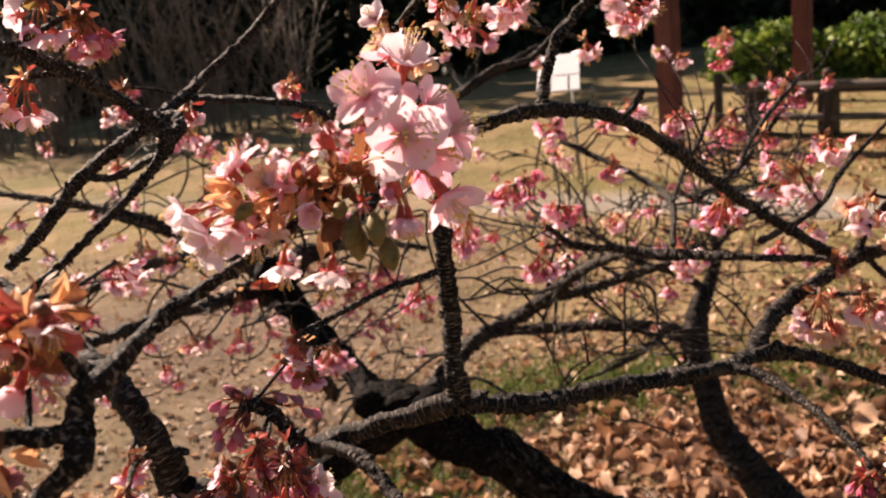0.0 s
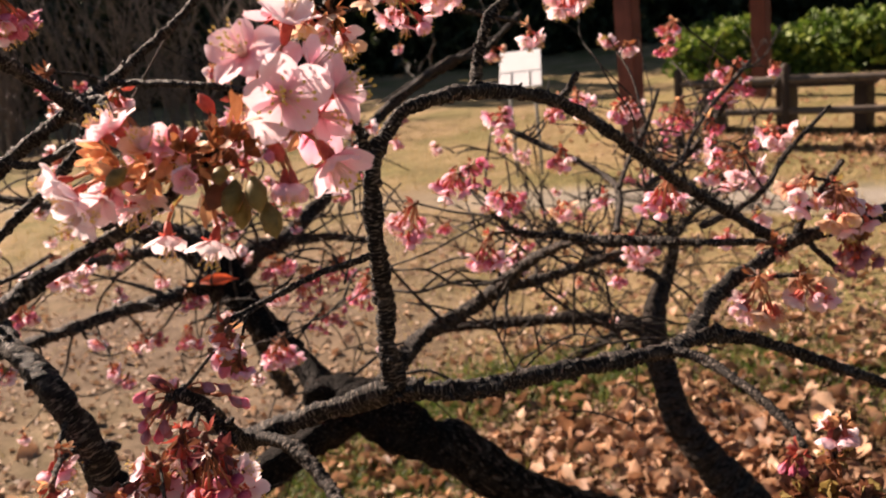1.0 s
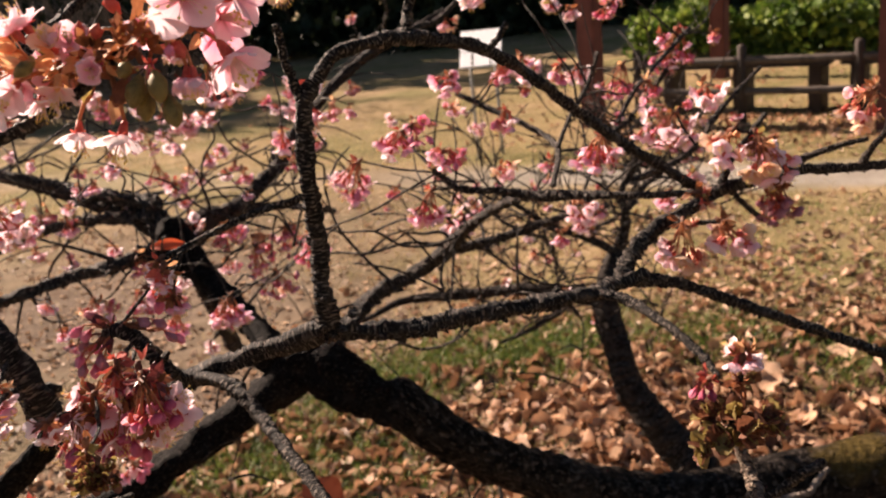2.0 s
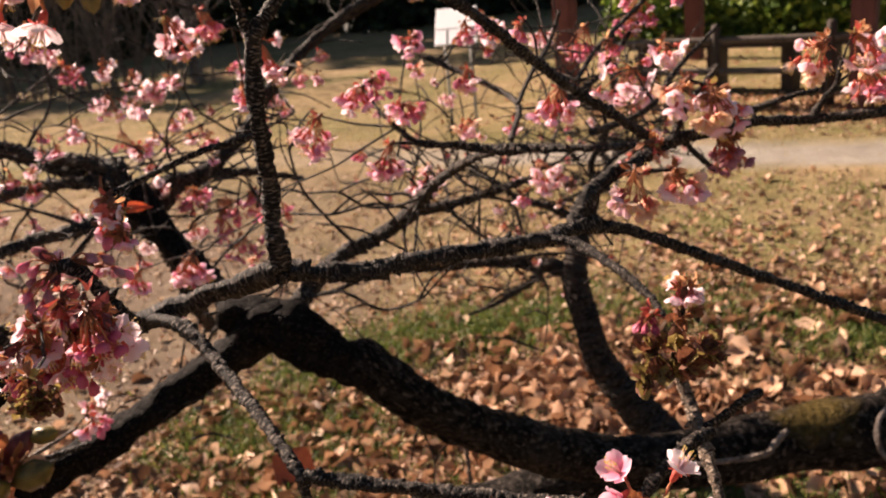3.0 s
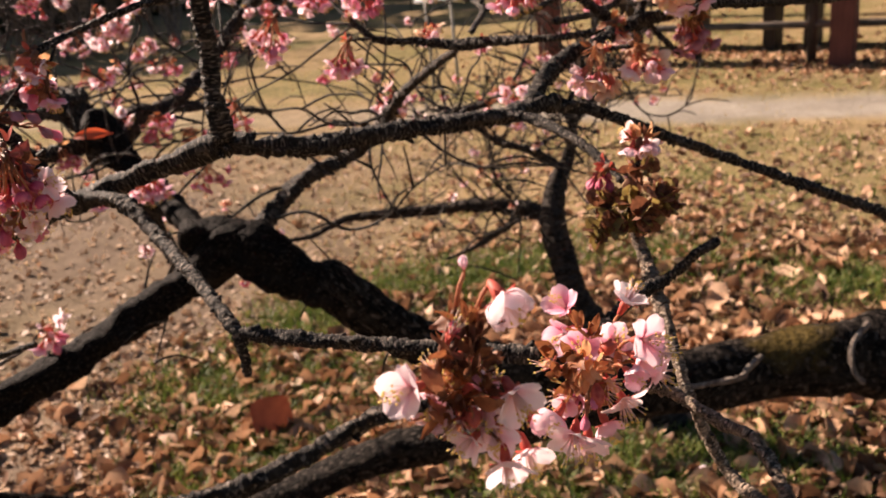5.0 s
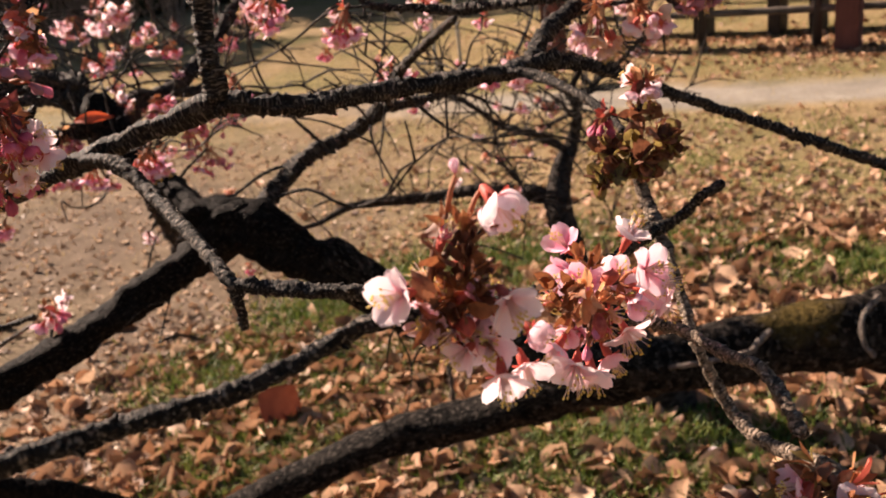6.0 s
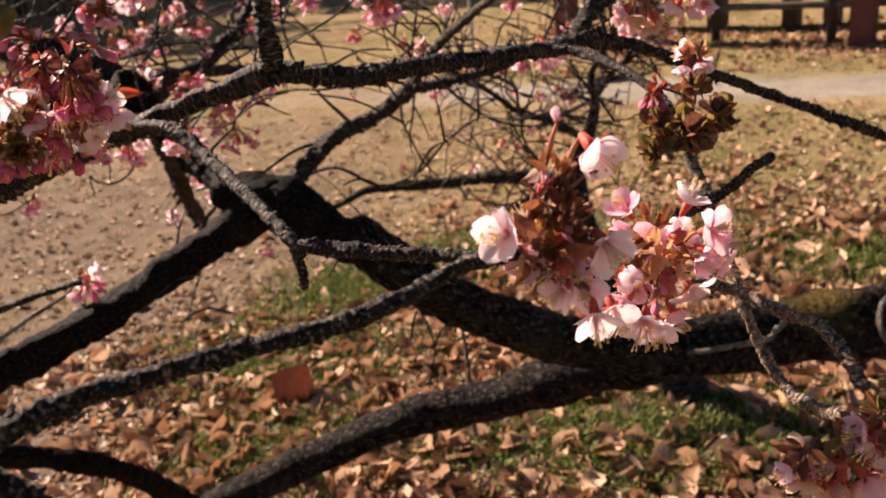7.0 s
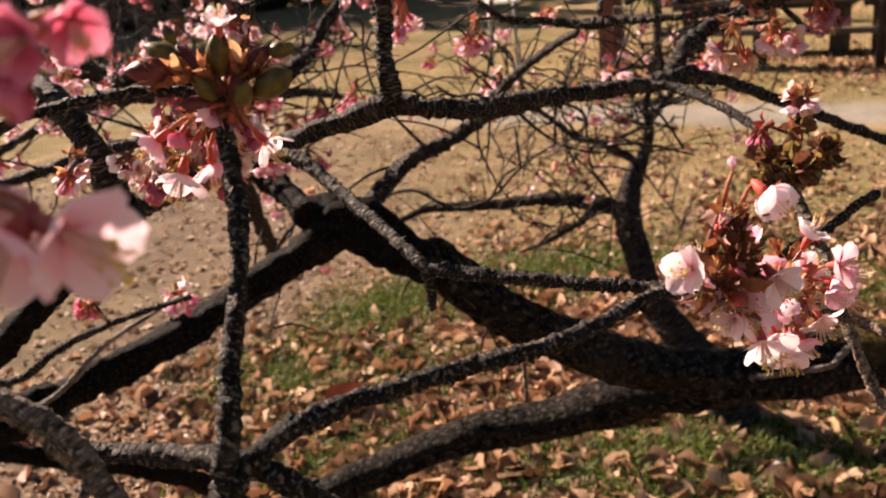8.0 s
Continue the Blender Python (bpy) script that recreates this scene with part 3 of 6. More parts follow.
grow("twig", (0.349, 0.770, 1.317, 0.0031), (0.364, 0.765, 1.299, 0.0026), (0.375, 0.760, 1.288, 0.0021))
grow("branch", (0.201, 0.665, 1.273, 0.0040), (0.223, 0.650, 1.270, 0.0040), (0.238, 0.620, 1.264, 0.0034), (0.249, 0.595, 1.258, 0.0033), (0.259, 0.570, 1.249, 0.0028), (0.261, 0.550, 1.244, 0.0023))
grow("branch", (0.331, 0.785, 1.312, 0.0032), (0.282, 0.840, 1.302, 0.0034), (0.236, 0.870, 1.301, 0.0046), (0.193, 0.900, 1.298, 0.0053), (0.154, 0.920, 1.303, 0.0042), (0.112, 0.930, 1.309, 0.0036), (0.085, 0.950, 1.331, 0.0025))
grow("twig", (0.206, 0.880, 1.312, 0.0028), (0.240, 1.050, 1.316, 0.0033), (0.221, 1.150, 1.326, 0.0036), (0.181, 1.200, 1.345, 0.0038), (0.138, 1.250, 1.365, 0.0031))
grow("twig", (0.233, 1.000, 1.327, 0.0025), (0.258, 1.050, 1.351, 0.0026), (0.290, 1.100, 1.377, 0.0027), (0.306, 1.100, 1.416, 0.0020))
grow("twig", (0.283, 0.850, 1.316, 0.0033), (0.342, 0.920, 1.311, 0.0030), (0.380, 0.950, 1.322, 0.0030), (0.404, 0.970, 1.345, 0.0031), (0.429, 0.980, 1.365, 0.0025), (0.467, 1.000, 1.390, 0.0019))
grow("twig", (0.295, 1.150, 1.289, 0.0037), (0.369, 1.250, 1.296, 0.0039), (0.405, 1.280, 1.319, 0.0040), (0.457, 1.300, 1.371, 0.0032))
grow("branch", (-0.343, 0.665, 1.416, 0.0047), (-0.312, 0.680, 1.444, 0.0047), (-0.286, 0.690, 1.472, 0.0052), (-0.252, 0.690, 1.493, 0.0047), (-0.216, 0.690, 1.512, 0.0047), (-0.202, 0.730, 1.525, 0.0040), (-0.178, 0.754, 1.545, 0.0036), (-0.156, 0.770, 1.562, 0.0032), (-0.133, 0.780, 1.584, 0.0028), (-0.110, 0.790, 1.604, 0.0028))
grow("twig", (-0.207, 0.730, 1.522, 0.0027), (-0.182, 0.720, 1.520, 0.0026), (-0.134, 0.700, 1.515, 0.0026), (-0.102, 0.690, 1.509, 0.0025), (-0.081, 0.680, 1.498, 0.0021))
grow("branch", (-0.271, 0.570, 1.583, 0.0041), (-0.248, 0.600, 1.564, 0.0043), (-0.229, 0.630, 1.542, 0.0046), (-0.212, 0.660, 1.515, 0.0053), (-0.201, 0.660, 1.500, 0.0057), (-0.205, 0.660, 1.490, 0.0045), (-0.231, 0.650, 1.464, 0.0037), (-0.256, 0.640, 1.444, 0.0037), (-0.295, 0.620, 1.414, 0.0032), (-0.326, 0.600, 1.397, 0.0031))
grow("twig", (-0.285, 0.690, 1.477, 0.0030), (-0.257, 0.680, 1.472, 0.0030), (-0.210, 0.660, 1.488, 0.0033))
grow("twig", (-0.205, 0.660, 1.494, 0.0057), (-0.194, 0.670, 1.504, 0.0050), (-0.197, 0.680, 1.511, 0.0046), (-0.215, 0.690, 1.513, 0.0042))
grow("branch", (-0.049, 0.270, 1.505, 0.0020), (-0.058, 0.260, 1.502, 0.0022), (-0.070, 0.250, 1.497, 0.0025), (-0.075, 0.230, 1.494, 0.0028), (-0.079, 0.220, 1.491, 0.0033), (-0.084, 0.215, 1.488, 0.0036), (-0.085, 0.210, 1.480, 0.0035), (-0.084, 0.205, 1.475, 0.0035), (-0.092, 0.200, 1.468, 0.0026), (-0.118, 0.200, 1.450, 0.0026))
grow("twig", (-0.049, 0.270, 1.505, 0.0019), (-0.036, 0.275, 1.512, 0.0018), (-0.025, 0.280, 1.520, 0.0018), (-0.019, 0.285, 1.528, 0.0016))
grow("branch", (-0.083, 0.210, 1.479, 0.0029), (-0.094, 0.205, 1.482, 0.0023), (-0.111, 0.200, 1.486, 0.0021))
grow("twig", (-0.098, 0.215, 1.491, 0.0009), (-0.097, 0.210, 1.485, 0.0010), (-0.095, 0.205, 1.483, 0.0010))
grow("twig", (-0.085, 0.680, 1.499, 0.0029), (-0.065, 0.660, 1.514, 0.0028), (-0.043, 0.640, 1.539, 0.0027), (-0.021, 0.630, 1.559, 0.0026), (-0.003, 0.620, 1.577, 0.0026), (0.018, 0.610, 1.594, 0.0021))
grow("twig", (-0.132, 0.635, 1.256, 0.0039), (-0.134, 0.600, 1.292, 0.0032), (-0.136, 0.570, 1.321, 0.0031), (-0.141, 0.560, 1.332, 0.0026))
grow("twig", (0.127, 0.900, 1.524, 0.0022), (0.093, 0.850, 1.536, 0.0025), (0.057, 0.800, 1.550, 0.0024), (0.041, 0.800, 1.575, 0.0024))
grow("twig", (-0.018, 1.900, 1.370, 0.0070), (0.069, 1.950, 1.413, 0.0071), (0.150, 2.000, 1.424, 0.0060), (0.239, 2.050, 1.489, 0.0049))
grow("dead_twig", (0.519, 1.300, 0.626, 0.0038), (0.553, 1.270, 0.642, 0.0042), (0.630, 1.240, 0.665, 0.0046), (0.655, 1.260, 0.668, 0.0046), (0.702, 1.320, 0.652, 0.0048))
grow("dead_twig", (0.843, 1.240, 0.624, 0.0046), (0.831, 1.250, 0.644, 0.0042), (0.838, 1.270, 0.679, 0.0042), (0.896, 1.330, 0.681, 0.0048))
grow("dead_twig", (0.159, 1.600, 0.594, 0.0034), (0.165, 1.630, 0.461, 0.0041), (0.166, 1.660, 0.290, 0.0049))
grow("twig", (-0.021, 0.285, 1.525, 0.0018), (-0.012, 0.285, 1.528, 0.0018), (-0.005, 0.284, 1.533, 0.0016))
grow("twig", (0.303, 1.000, 1.347, 0.0025), (0.348, 1.100, 1.364, 0.0027), (0.402, 1.200, 1.379, 0.0029), (0.481, 1.300, 1.413, 0.0031))


# wood that carries the seen branches, beyond the picture
grow("trunk", (0.95, 1.404, 0.575, 0.0800), (1.20, 1.43, 0.50, 0.092), (1.50, 1.46, 0.33, 0.115), (1.68, 1.48, 0.14, 0.15), (1.78, 1.49, -0.08, 0.21))
grow("limb", (-0.520, 1.010, 0.868, 0.0270), (-0.66, 0.93, 0.85, 0.026), (-0.72, 0.84, 0.87, 0.025), (-0.642, 0.75, 0.929, 0.0228))
grow("limb", (-0.70, 0.86, 0.87, 0.022), (-0.55, 0.45, 0.94, 0.016), (-0.30, 0.25, 1.05, 0.011), (-0.125, 0.15, 1.17, 0.0085), (-0.052, 0.135, 1.268, 0.0065))
grow("branch", (-0.642, 0.75, 0.93, 0.012), (-0.46, 0.42, 1.22, 0.008), (-0.26, 0.24, 1.38, 0.004), (-0.139, 0.20, 1.461, 0.003))
grow("branch", (-0.642, 0.75, 0.93, 0.012), (-0.60, 0.68, 1.17, 0.009), (-0.48, 0.66, 1.35, 0.006), (-0.354, 0.665, 1.456, 0.005))


# ---- blossom ----
def petal(verts, faces, uvs, turn, a0, a1, wide, notch, rng, size=1.0):
    """One petal: a grid bent from polar angle a0 at its foot to a1 at its tip."""
    nu, nv = 6, 5
    base = len(verts)
    wav = [rng.uniform(-1, 1) for _ in range(4)]
    ct, st = math.cos(turn), math.sin(turn)
    x = 0.06
    z = 0.0
    for i in range(nu + 1):
        u = i / nu
        th = radians(a0 + (a1 - a0) * u)
        if i:
            x += math.sin(th) * size / nu
            z += math.cos(th) * size / nu
        w = wide * size * (math.sin(math.pi * (0.10 + 0.80 * u) ** 0.9)) * (0.55 + 0.55 * u)
        for j in range(nv):
            v = 2 * j / (nv - 1) - 1
            back = notch * (1 - abs(v)) * max(0, u - 0.75) * 4 * 0.12 * size + 0.10 * v * v * u * size
            cup = 0.16 * v * v * w + 0.06 * size * u * (wav[0] * math.sin(3 * v + wav[1]) + wav[2] * v) + 0.045 * size * u * u * math.sin(8 * v + 5 * wav[3])
            px = x - math.sin(th) * back - math.cos(th) * cup
            pz = z - math.cos(th) * back + math.sin(th) * cup
            py = v * w
            verts.append((px * ct - py * st, px * st + py * ct, pz))
            uvs.append((j / (nv - 1), u))
    for i in range(nu):
        for j in range(nv - 1):
            q = base + i * nv + j
            faces.append((q, q + 1, q + nv + 1, q + nv))


def rod(verts, faces, uvs, a, b, r0, r1, sides=4):
    a, b = Vector(a), Vector(b)
    d = (b - a).normalized()
    u = d.cross(Vector((0.3, 0.5, 0.8))).normalized()
    w = d.cross(u)
    o = len(verts)
    for c, r in ((a, r0), (b, r1)):
        for s in range(sides):
            e = u * math.cos(2 * math.pi * s / sides) + w * math.sin(2 * math.pi * s / sides)
            verts.append(tuple(c + e * r))
            uvs.append((s / sides, 0))
    for s in range(sides):
        t = (s + 1) % sides
        faces.append((o + s, o + t, o + sides + t, o + sides + s))
    faces.append(tuple(o + sides + s for s in range(sides)))


def lathe(verts, faces, uvs, profile, sides=8):
    o = len(verts)
    for z, r in profile:
        for s in range(sides):
            a = 2 * math.pi * s / sides
            verts.append((r * math.cos(a), r * math.sin(a), z))
            uvs.append((s / sides, z))
    for k in range(len(profile) - 1):
        for s in range(sides):
            t = (s + 1) % sides
            faces.append((o + k * sides + s, o + k * sides + t, o + (k + 1) * sides + t, o + (k + 1) * sides + s))


BLOOMS = {}


def bloom_mesh(shape, tint, number):
    """A flower one unit in radius that faces +z, with its calyx below: petals, filaments, anthers, calyx."""
    key = (shape, tint, number)
    if key in BLOOMS:
        return BLOOMS[key]
    rng = random.Random(hash_of(shape + tint) + number)
    verts, faces, uvs, slots = [], [], [], []

    def seal(slot):
        slots.extend([slot] * (len(faces) - len(slots)))

    if shape in ("open", "half", "bell", "husk"):
        a0, a1 = {"open": (62, 84), "half": (72, 38), "bell": (82, -22), "husk": (40, -30)}[shape]
        count = 3 if shape == "husk" else 5
        for k in range(count):
            if shape == "husk":
                petal(verts, faces, uvs, rng.uniform(0, 6.28), rng.uniform(20, 80), rng.uniform(-60, 40), 0.26, 0.6, rng, rng.uniform(0.5, 0.75))
            else:
                petal(verts, faces, uvs, 2 * math.pi * k / 5 + rng.uniform(-0.12, 0.12), a0 + rng.uniform(-8, 8), a1 + rng.uniform(-20, 20), 0.50, 1.0, rng, rng.uniform(0.82, 1.08))
        seal(0)
        tips = []
        for _ in range({"open": 24, "half": 20, "bell": 9, "husk": 16}[shape]):
            lean = radians(rng.uniform(4, 42 if shape in ("open", "husk") else 22))
            a = rng.uniform(0, 6.28)
            ln = rng.uniform(0.55, 0.98)
            tip = (ln * math.sin(lean) * math.cos(a), ln * math.sin(lean) * math.sin(a), ln * math.cos(lean))
            rod(verts, faces, uvs, (0.05 * math.cos(a), 0.05 * math.sin(a), 0), tip, 0.017, 0.013, 3)
            tips.append(tip)
        seal(1)
        for tip in tips:
            t = Vector(tip)
            rod(verts, faces, uvs, t * 0.97, t * 1.05, 0.040, 0.024, 4)
        seal(2)
    elif shape == "bud":
        lathe(verts, faces, uvs, [(-0.1, 0.22), (0.2, 0.34), (0.7, 0.50), (1.15, 0.50), (1.5, 0.32), (1.72, 0.06)], 10)
        for k in range(3):
            petal(verts, faces, uvs, 2.1 * k, 42, -14, 0.46, 0.2, rng, 1.72)
        seal(0)
    lathe(verts, faces, uvs, [(-0.56, 0.045), (-0.47, 0.11), (-0.26, 0.145), (-0.06, 0.18), (0.03, 0.13)], 7)
    for k in range(5):
        petal(verts, faces, uvs, 2 * math.pi * k / 5 + 0.6, 65, 100, 0.17, 0, rng, 0.42)
    seal(3)
    me = mesh_of(shape + "_flower", verts, faces, [PETAL[tint], FILAMENT, ANTHER, CALYX], slots, uvs)
    BLOOMS[key] = me
    return me


def hash_of(text):
    return sum((i + 3) * ord(c) for i, c in enumerate(text))


def scale_mesh(tint, number):
    """A bud scale or small young leaf, one unit long along +z."""
    key = ("scale", tint, number)
    if key not in BLOOMS:
        rng = random.Random(17 + number)
        verts, faces, uvs = [], [], []
        petal(verts, faces, uvs, 0, rng.uniform(5, 25), rng.uniform(20, 75), 0.32, -0.8, rng, 1.0)
        petal(verts, faces, uvs, math.pi, rng.uniform(0, 10), rng.uniform(5, 30), 0.20, -0.8, rng, 0.8)
        BLOOMS[key] = mesh_of("bud_scale", verts, faces, [tint], None, uvs)
    return BLOOMS[key]


def leaflet_mesh(tint, number):
    """A broad folded young leaf, one unit long along +z."""
    key = ("leaflet", tint, number)
    if key not in BLOOMS:
        rng = random.Random(40 + number)
        verts, faces, uvs = [], [], []
        for turn, wide, size in ((0, 0.40, 1.0), (2.3, 0.32, 0.8), (4.1, 0.28, 0.7)):
            petal(verts, faces, uvs, turn, rng.uniform(5, 30), rng.uniform(25, 80), wide, 0.9, rng, size)
        BLOOMS[key] = mesh_of("young_leaf", verts, faces, [tint], None, uvs)
    return BLOOMS[key]


def burst_mesh(tint, number):
    """A bud whose crumpled scales stand open, one unit long along +z."""
    key = ("burst", tint, number)
    if key not in BLOOMS:
        rng = random.Random(90 + number)
        verts, faces, uvs = [], [], []
        for k in range(6):
            petal(verts, faces, uvs, 2.4 * k + rng.uniform(-0.4, 0.4), rng.uniform(20, 75), rng.uniform(-45, 60), rng.uniform(0.20, 0.34), rng.uniform(-0.8, 0.8), rng, rng.uniform(0.55, 1.0))
        BLOOMS[key] = mesh_of("open_bud", verts, faces, [tint], None, uvs)
    return BLOOMS[key]


def plump_mesh(tint):
    """A fat pointed bud, one unit long along +z, wrapped in two scales."""
    key = ("plump", tint)
    if key not in BLOOMS:
        rng = random.Random(5)
        verts, faces, uvs = [], [], []
        lathe(verts, faces, uvs, [(-0.05, 0.08), (0.1, 0.17), (0.35, 0.30), (0.65, 0.27), (0.88, 0.14), (1.0, 0.02)], 9)
        for k in range(3):
            petal(verts, faces, uvs, 2.1 * k, 42, -8, 0.22, -0.5, rng, 0.8)
        BLOOMS[key] = mesh_of("plump_bud", verts, faces, [tint], None, uvs)
    return BLOOMS[key]


def facing(d, spin):
    return Vector(d).normalized().to_track_quat("Z", "Y").to_matrix().to_4x4() @ Matrix.Rotation(spin, 4, "Z")


def child_at(name, me, parent, at, d, size, spin=0.0):
    ob = new(name, me)
    ob.parent = parent
    ob.matrix_parent_inverse = parent.matrix_basis.inverted() if parent is not tree else Matrix.Translation(-tree.location)
    ob.matrix_basis = Matrix.Translation(at) @ facing(d, spin) @ Matrix.Diagonal((size, size, size, 1))
    return ob


def stalk_lines(root, ends, r):
    """Thin bent stalks from one root to several ends."""
    verts, faces, uvs = [], [], []
    for e in ends:
        a, b = Vector(root), Vector(e)
        mid = (a + b) / 2 + Vector((0, 0, 0.12 * (b - a).length))
        v, f, u = tube([(*a, r * 1.2), (*mid, r), (*b, r * 0.8)], 5, 0.05)
        o = len(verts)
        verts += v
        uvs += u
        faces += [tuple(o + i for i in q) for q in f]
    return verts, faces, uvs


MIX = {
    "pale": [("open", "pale", 4), ("half", "pale", 4), ("half", "white", 3), ("open", "white", 2), ("bell", "pink", 2), ("husk", "brown", 1)],
    "white": [("open", "white", 4), ("half", "white", 4), ("half", "pale", 2)],
    "pink": [("open", "pale", 2), ("half", "pink", 4), ("bell", "pink", 2), ("half", "white", 2), ("bud", "deep", 1), ("husk", "deep", 1)],
    "deep": [("half", "pink", 3), ("bell", "deep", 4), ("bud", "deep", 2), ("husk", "brown", 1), ("husk", "deep", 3), ("half", "deep", 4), ("half", "white", 1)],
    "hang": [("bell", "deep", 5), ("half", "pink", 2), ("half", "pale", 1)],
    "brown": [("half", "brown", 4), ("husk", "brown", 2), ("half", "pale", 3), ("half", "white", 2), ("bell", "pale", 2)],
    "husk": [("husk", "brown", 6), ("half", "brown", 2), ("half", "pale", 2)],
    "dark": [("husk", "dark", 5), ("bell", "dark", 4), ("half", "dark", 3)],
    "buds": [("bud", "crimson", 7), ("bud", "deep", 3), ("husk", "crimson", 1)],
    "crimson": [("half", "crimson", 2), ("bell", "crimson", 4), ("bud", "crimson", 4), ("husk", "dark", 3), ("husk", "crimson", 4), ("half", "white", 1), ("bell", "deep", 2)],
    "red": [("half", "red", 4), ("husk", "red", 3), ("half", "pale", 1)],
    "leafy": [("bud", "dark", 2), ("bell", "dark", 1)],
}


def some_wood(at):
    """A place on the wood near a bunch, rather above than below it: the nearest, or one not much farther off."""
    reach = sorted((((s[0] - at).length + 1.3 * max(0.0, at.z - s[0].z), k) for k, s in enumerate(SPINE)))[:60]
    least = reach[0][0]
    return SPINE[random.choice([k for far, k in reach if far < least * 1.35 + 0.006])]


def bloom(kind, at, radius):
    """A bunch of flowers on one spur, held by a short twig from the nearest wood."""
    c = Vector(at)
    wood, wr = some_wood(c)
    gap = (wood - c).length
    axis = (c - wood).normalized() if gap > 0.004 else Vector((0, 0, -1))
    axis = (axis + Vector((0, 0, -0.5))).normalized()
    root = c - axis * min(radius * 0.35, 0.012) + Vector((0, 0, min(radius * 0.45, 0.016)))
    if gap > 0.012:
        r = min(0.0024, max(0.0011, wr * 0.5))
        a = wood.lerp(root, 0.5) + Vector((random.uniform(-1, 1), random.uniform(-1, 1), random.uniform(-0.6, 1))) * gap * 0.06
        grow("twig", (*wood, r), (*wood.lerp(a, 0.5), r), (*a, r * 0.9), (*root, r * 0.8), hold=False)
        SPINE.extend(((a, r), (a.lerp(root, 0.5), r)))
    unit = 0.0136 if kind not in ("deep", "crimson", "hang", "dark", "buds", "husk") else 0.0115
    unit = min(unit, max(0.0075, radius * 0.8))
    n = max(2, min(15, int(3.2 * (radius / unit) ** 1.5)))
    if kind == "leafy":
        n = 0
    names, weights = [(a, b) for a, b, _ in MIX[kind]], [w for _, _, w in MIX[kind]]
    places = []
    for i in range(n):
        for _ in range(12):
            d = Vector((random.gauss(0, 1), random.gauss(0, 1), random.gauss(0, 1))).normalized()
            droop = 1.0 if kind in ("hang", "deep", "crimson", "buds", "pink", "dark") else 0.55
            d = (d + axis * 0.3 + Vector((0, 0, -droop))).normalized()
            p = c + Vector((0, 0, 0.30 * droop * radius)) + d * max(0.2 * radius, radius - unit * 0.6) * random.uniform(0.55, 1.2)
            if all((p - q).length > unit * 0.62 for q, _ in places):
                break
        places.append((p, d))
    shapes = [random.choices(names, weights)[0] for _ in places]
    ends = [p - d * 0.45 * unit for p, d in places]
    verts, faces, uvs = stalk_lines(root, ends, 0.0007)
    tw, tf, tu = tube([(*(root - axis * 0.005), 0.0016), (*root, 0.0026), (*(root + axis * 0.004), 0.0012)], 7, 0.2)
    o = len(verts)
    verts += tw
    uvs += tu
    slots = [0] * len(faces) + [1] * len(tf)
    faces += [tuple(o + i for i in q) for q in tf]
    bunch = part_of("spur", mesh_of("spur", verts, faces, [STALK, DARKSCALE], slots, uvs), tree)
    for (p, d), (shape, tint) in zip(places, shapes):
        face = (d + Vector((0, 0, -0.45)) + Vector((random.gauss(0, 0.25), random.gauss(0, 0.25), random.gauss(0, 0.25)))).normalized()
        k = unit * random.uniform(0.85, 1.08)
        if shape == "bud":
            k *= 0.52
        if shape == "bell":
            k *= 0.85
        me = bloom_mesh(shape, tint, random.randrange(3))
        ob = child_at("bud" if shape == "bud" else "flower", me, tree, p, face, k, random.uniform(0, 6.28))
        adopt(ob, bunch)
    tints = {"leafy": [GREEN, DARKSCALE, DARKSCALE, DARKSCALE, HUSK], "husk": [HUSK, HUSK, GREEN], "crimson": [DARKSCALE, WINE, WINE, CALYX], "buds": [WINE, CALYX, DARKSCALE], "brown": [PEACH, HUSK, HUSK, DARKSCALE], "pale": [HUSK, PEACH, GREEN, CALYX]}.get(kind, [HUSK, HUSK, PEACH, CALYX, DARKSCALE])
    count = min(20, 6 + n) if c.y < 0.85 else 4
    if kind == "leafy":
        # thick knots of young folded leaves on short shoots
        for k in range(15):
            way = Vector((random.gauss(0, 1.3), random.gauss(0, 0.9), random.gauss(0.15, 0.45))).normalized()
            heart = c + way * radius * random.uniform(0.12, 0.78)
            for _ in range(9):
                d = (way + Vector((random.gauss(0, 0.75), random.gauss(0, 0.75), random.gauss(0, 0.75)))).normalized()
                tint = random.choice((GREEN, DARKSCALE, DARKSCALE, DARKSCALE, GREEN))
                ob = child_at("young_leaf", leaflet_mesh(tint, random.randrange(3)), tree, heart - d * radius * 0.12, d, radius * random.uniform(0.26, 0.46), random.uniform(0, 6.28))
                adopt(ob, bunch)
        count = 14
    for _ in range(count):
        d = Vector((random.gauss(0, 1), random.gauss(0, 1), random.gauss(0, 1))).normalized()
        d = (d + axis * 0.7).normalized()
        size = random.uniform(0.006, 0.0125)
        ob = child_at("bud_scale", scale_mesh(random.choice(tints), random.randrange(4)), tree, root + d * random.uniform(0.001, 0.006), d, size, random.uniform(0, 6.28))
        adopt(ob, bunch)
    return bunch


def adopt(ob, bunch):
    """Hang ob, placed in the world, under a bunch of blossom."""
    ob.parent = bunch
    ob.matrix_parent_inverse = Matrix.Identity(4)


def flower(shape, tint, at, size, face):
    """One single flower at its place, with a stalk to its bunch's spur."""
    k = size * {"bud": 0.62, "half": 1.27, "bell": 1.4, "open": 1.2}.get(shape, 1.3)
    ob = child_at("bud" if shape == "bud" else "flower", bloom_mesh(shape, tint, random.randrange(3)), tree, at, face, k, random.uniform(0, 6.28))
    adopt(ob, BUNCH[0])
    ENDS.append(Vector(at) - Vector(face).normalized() * 0.5 * k)


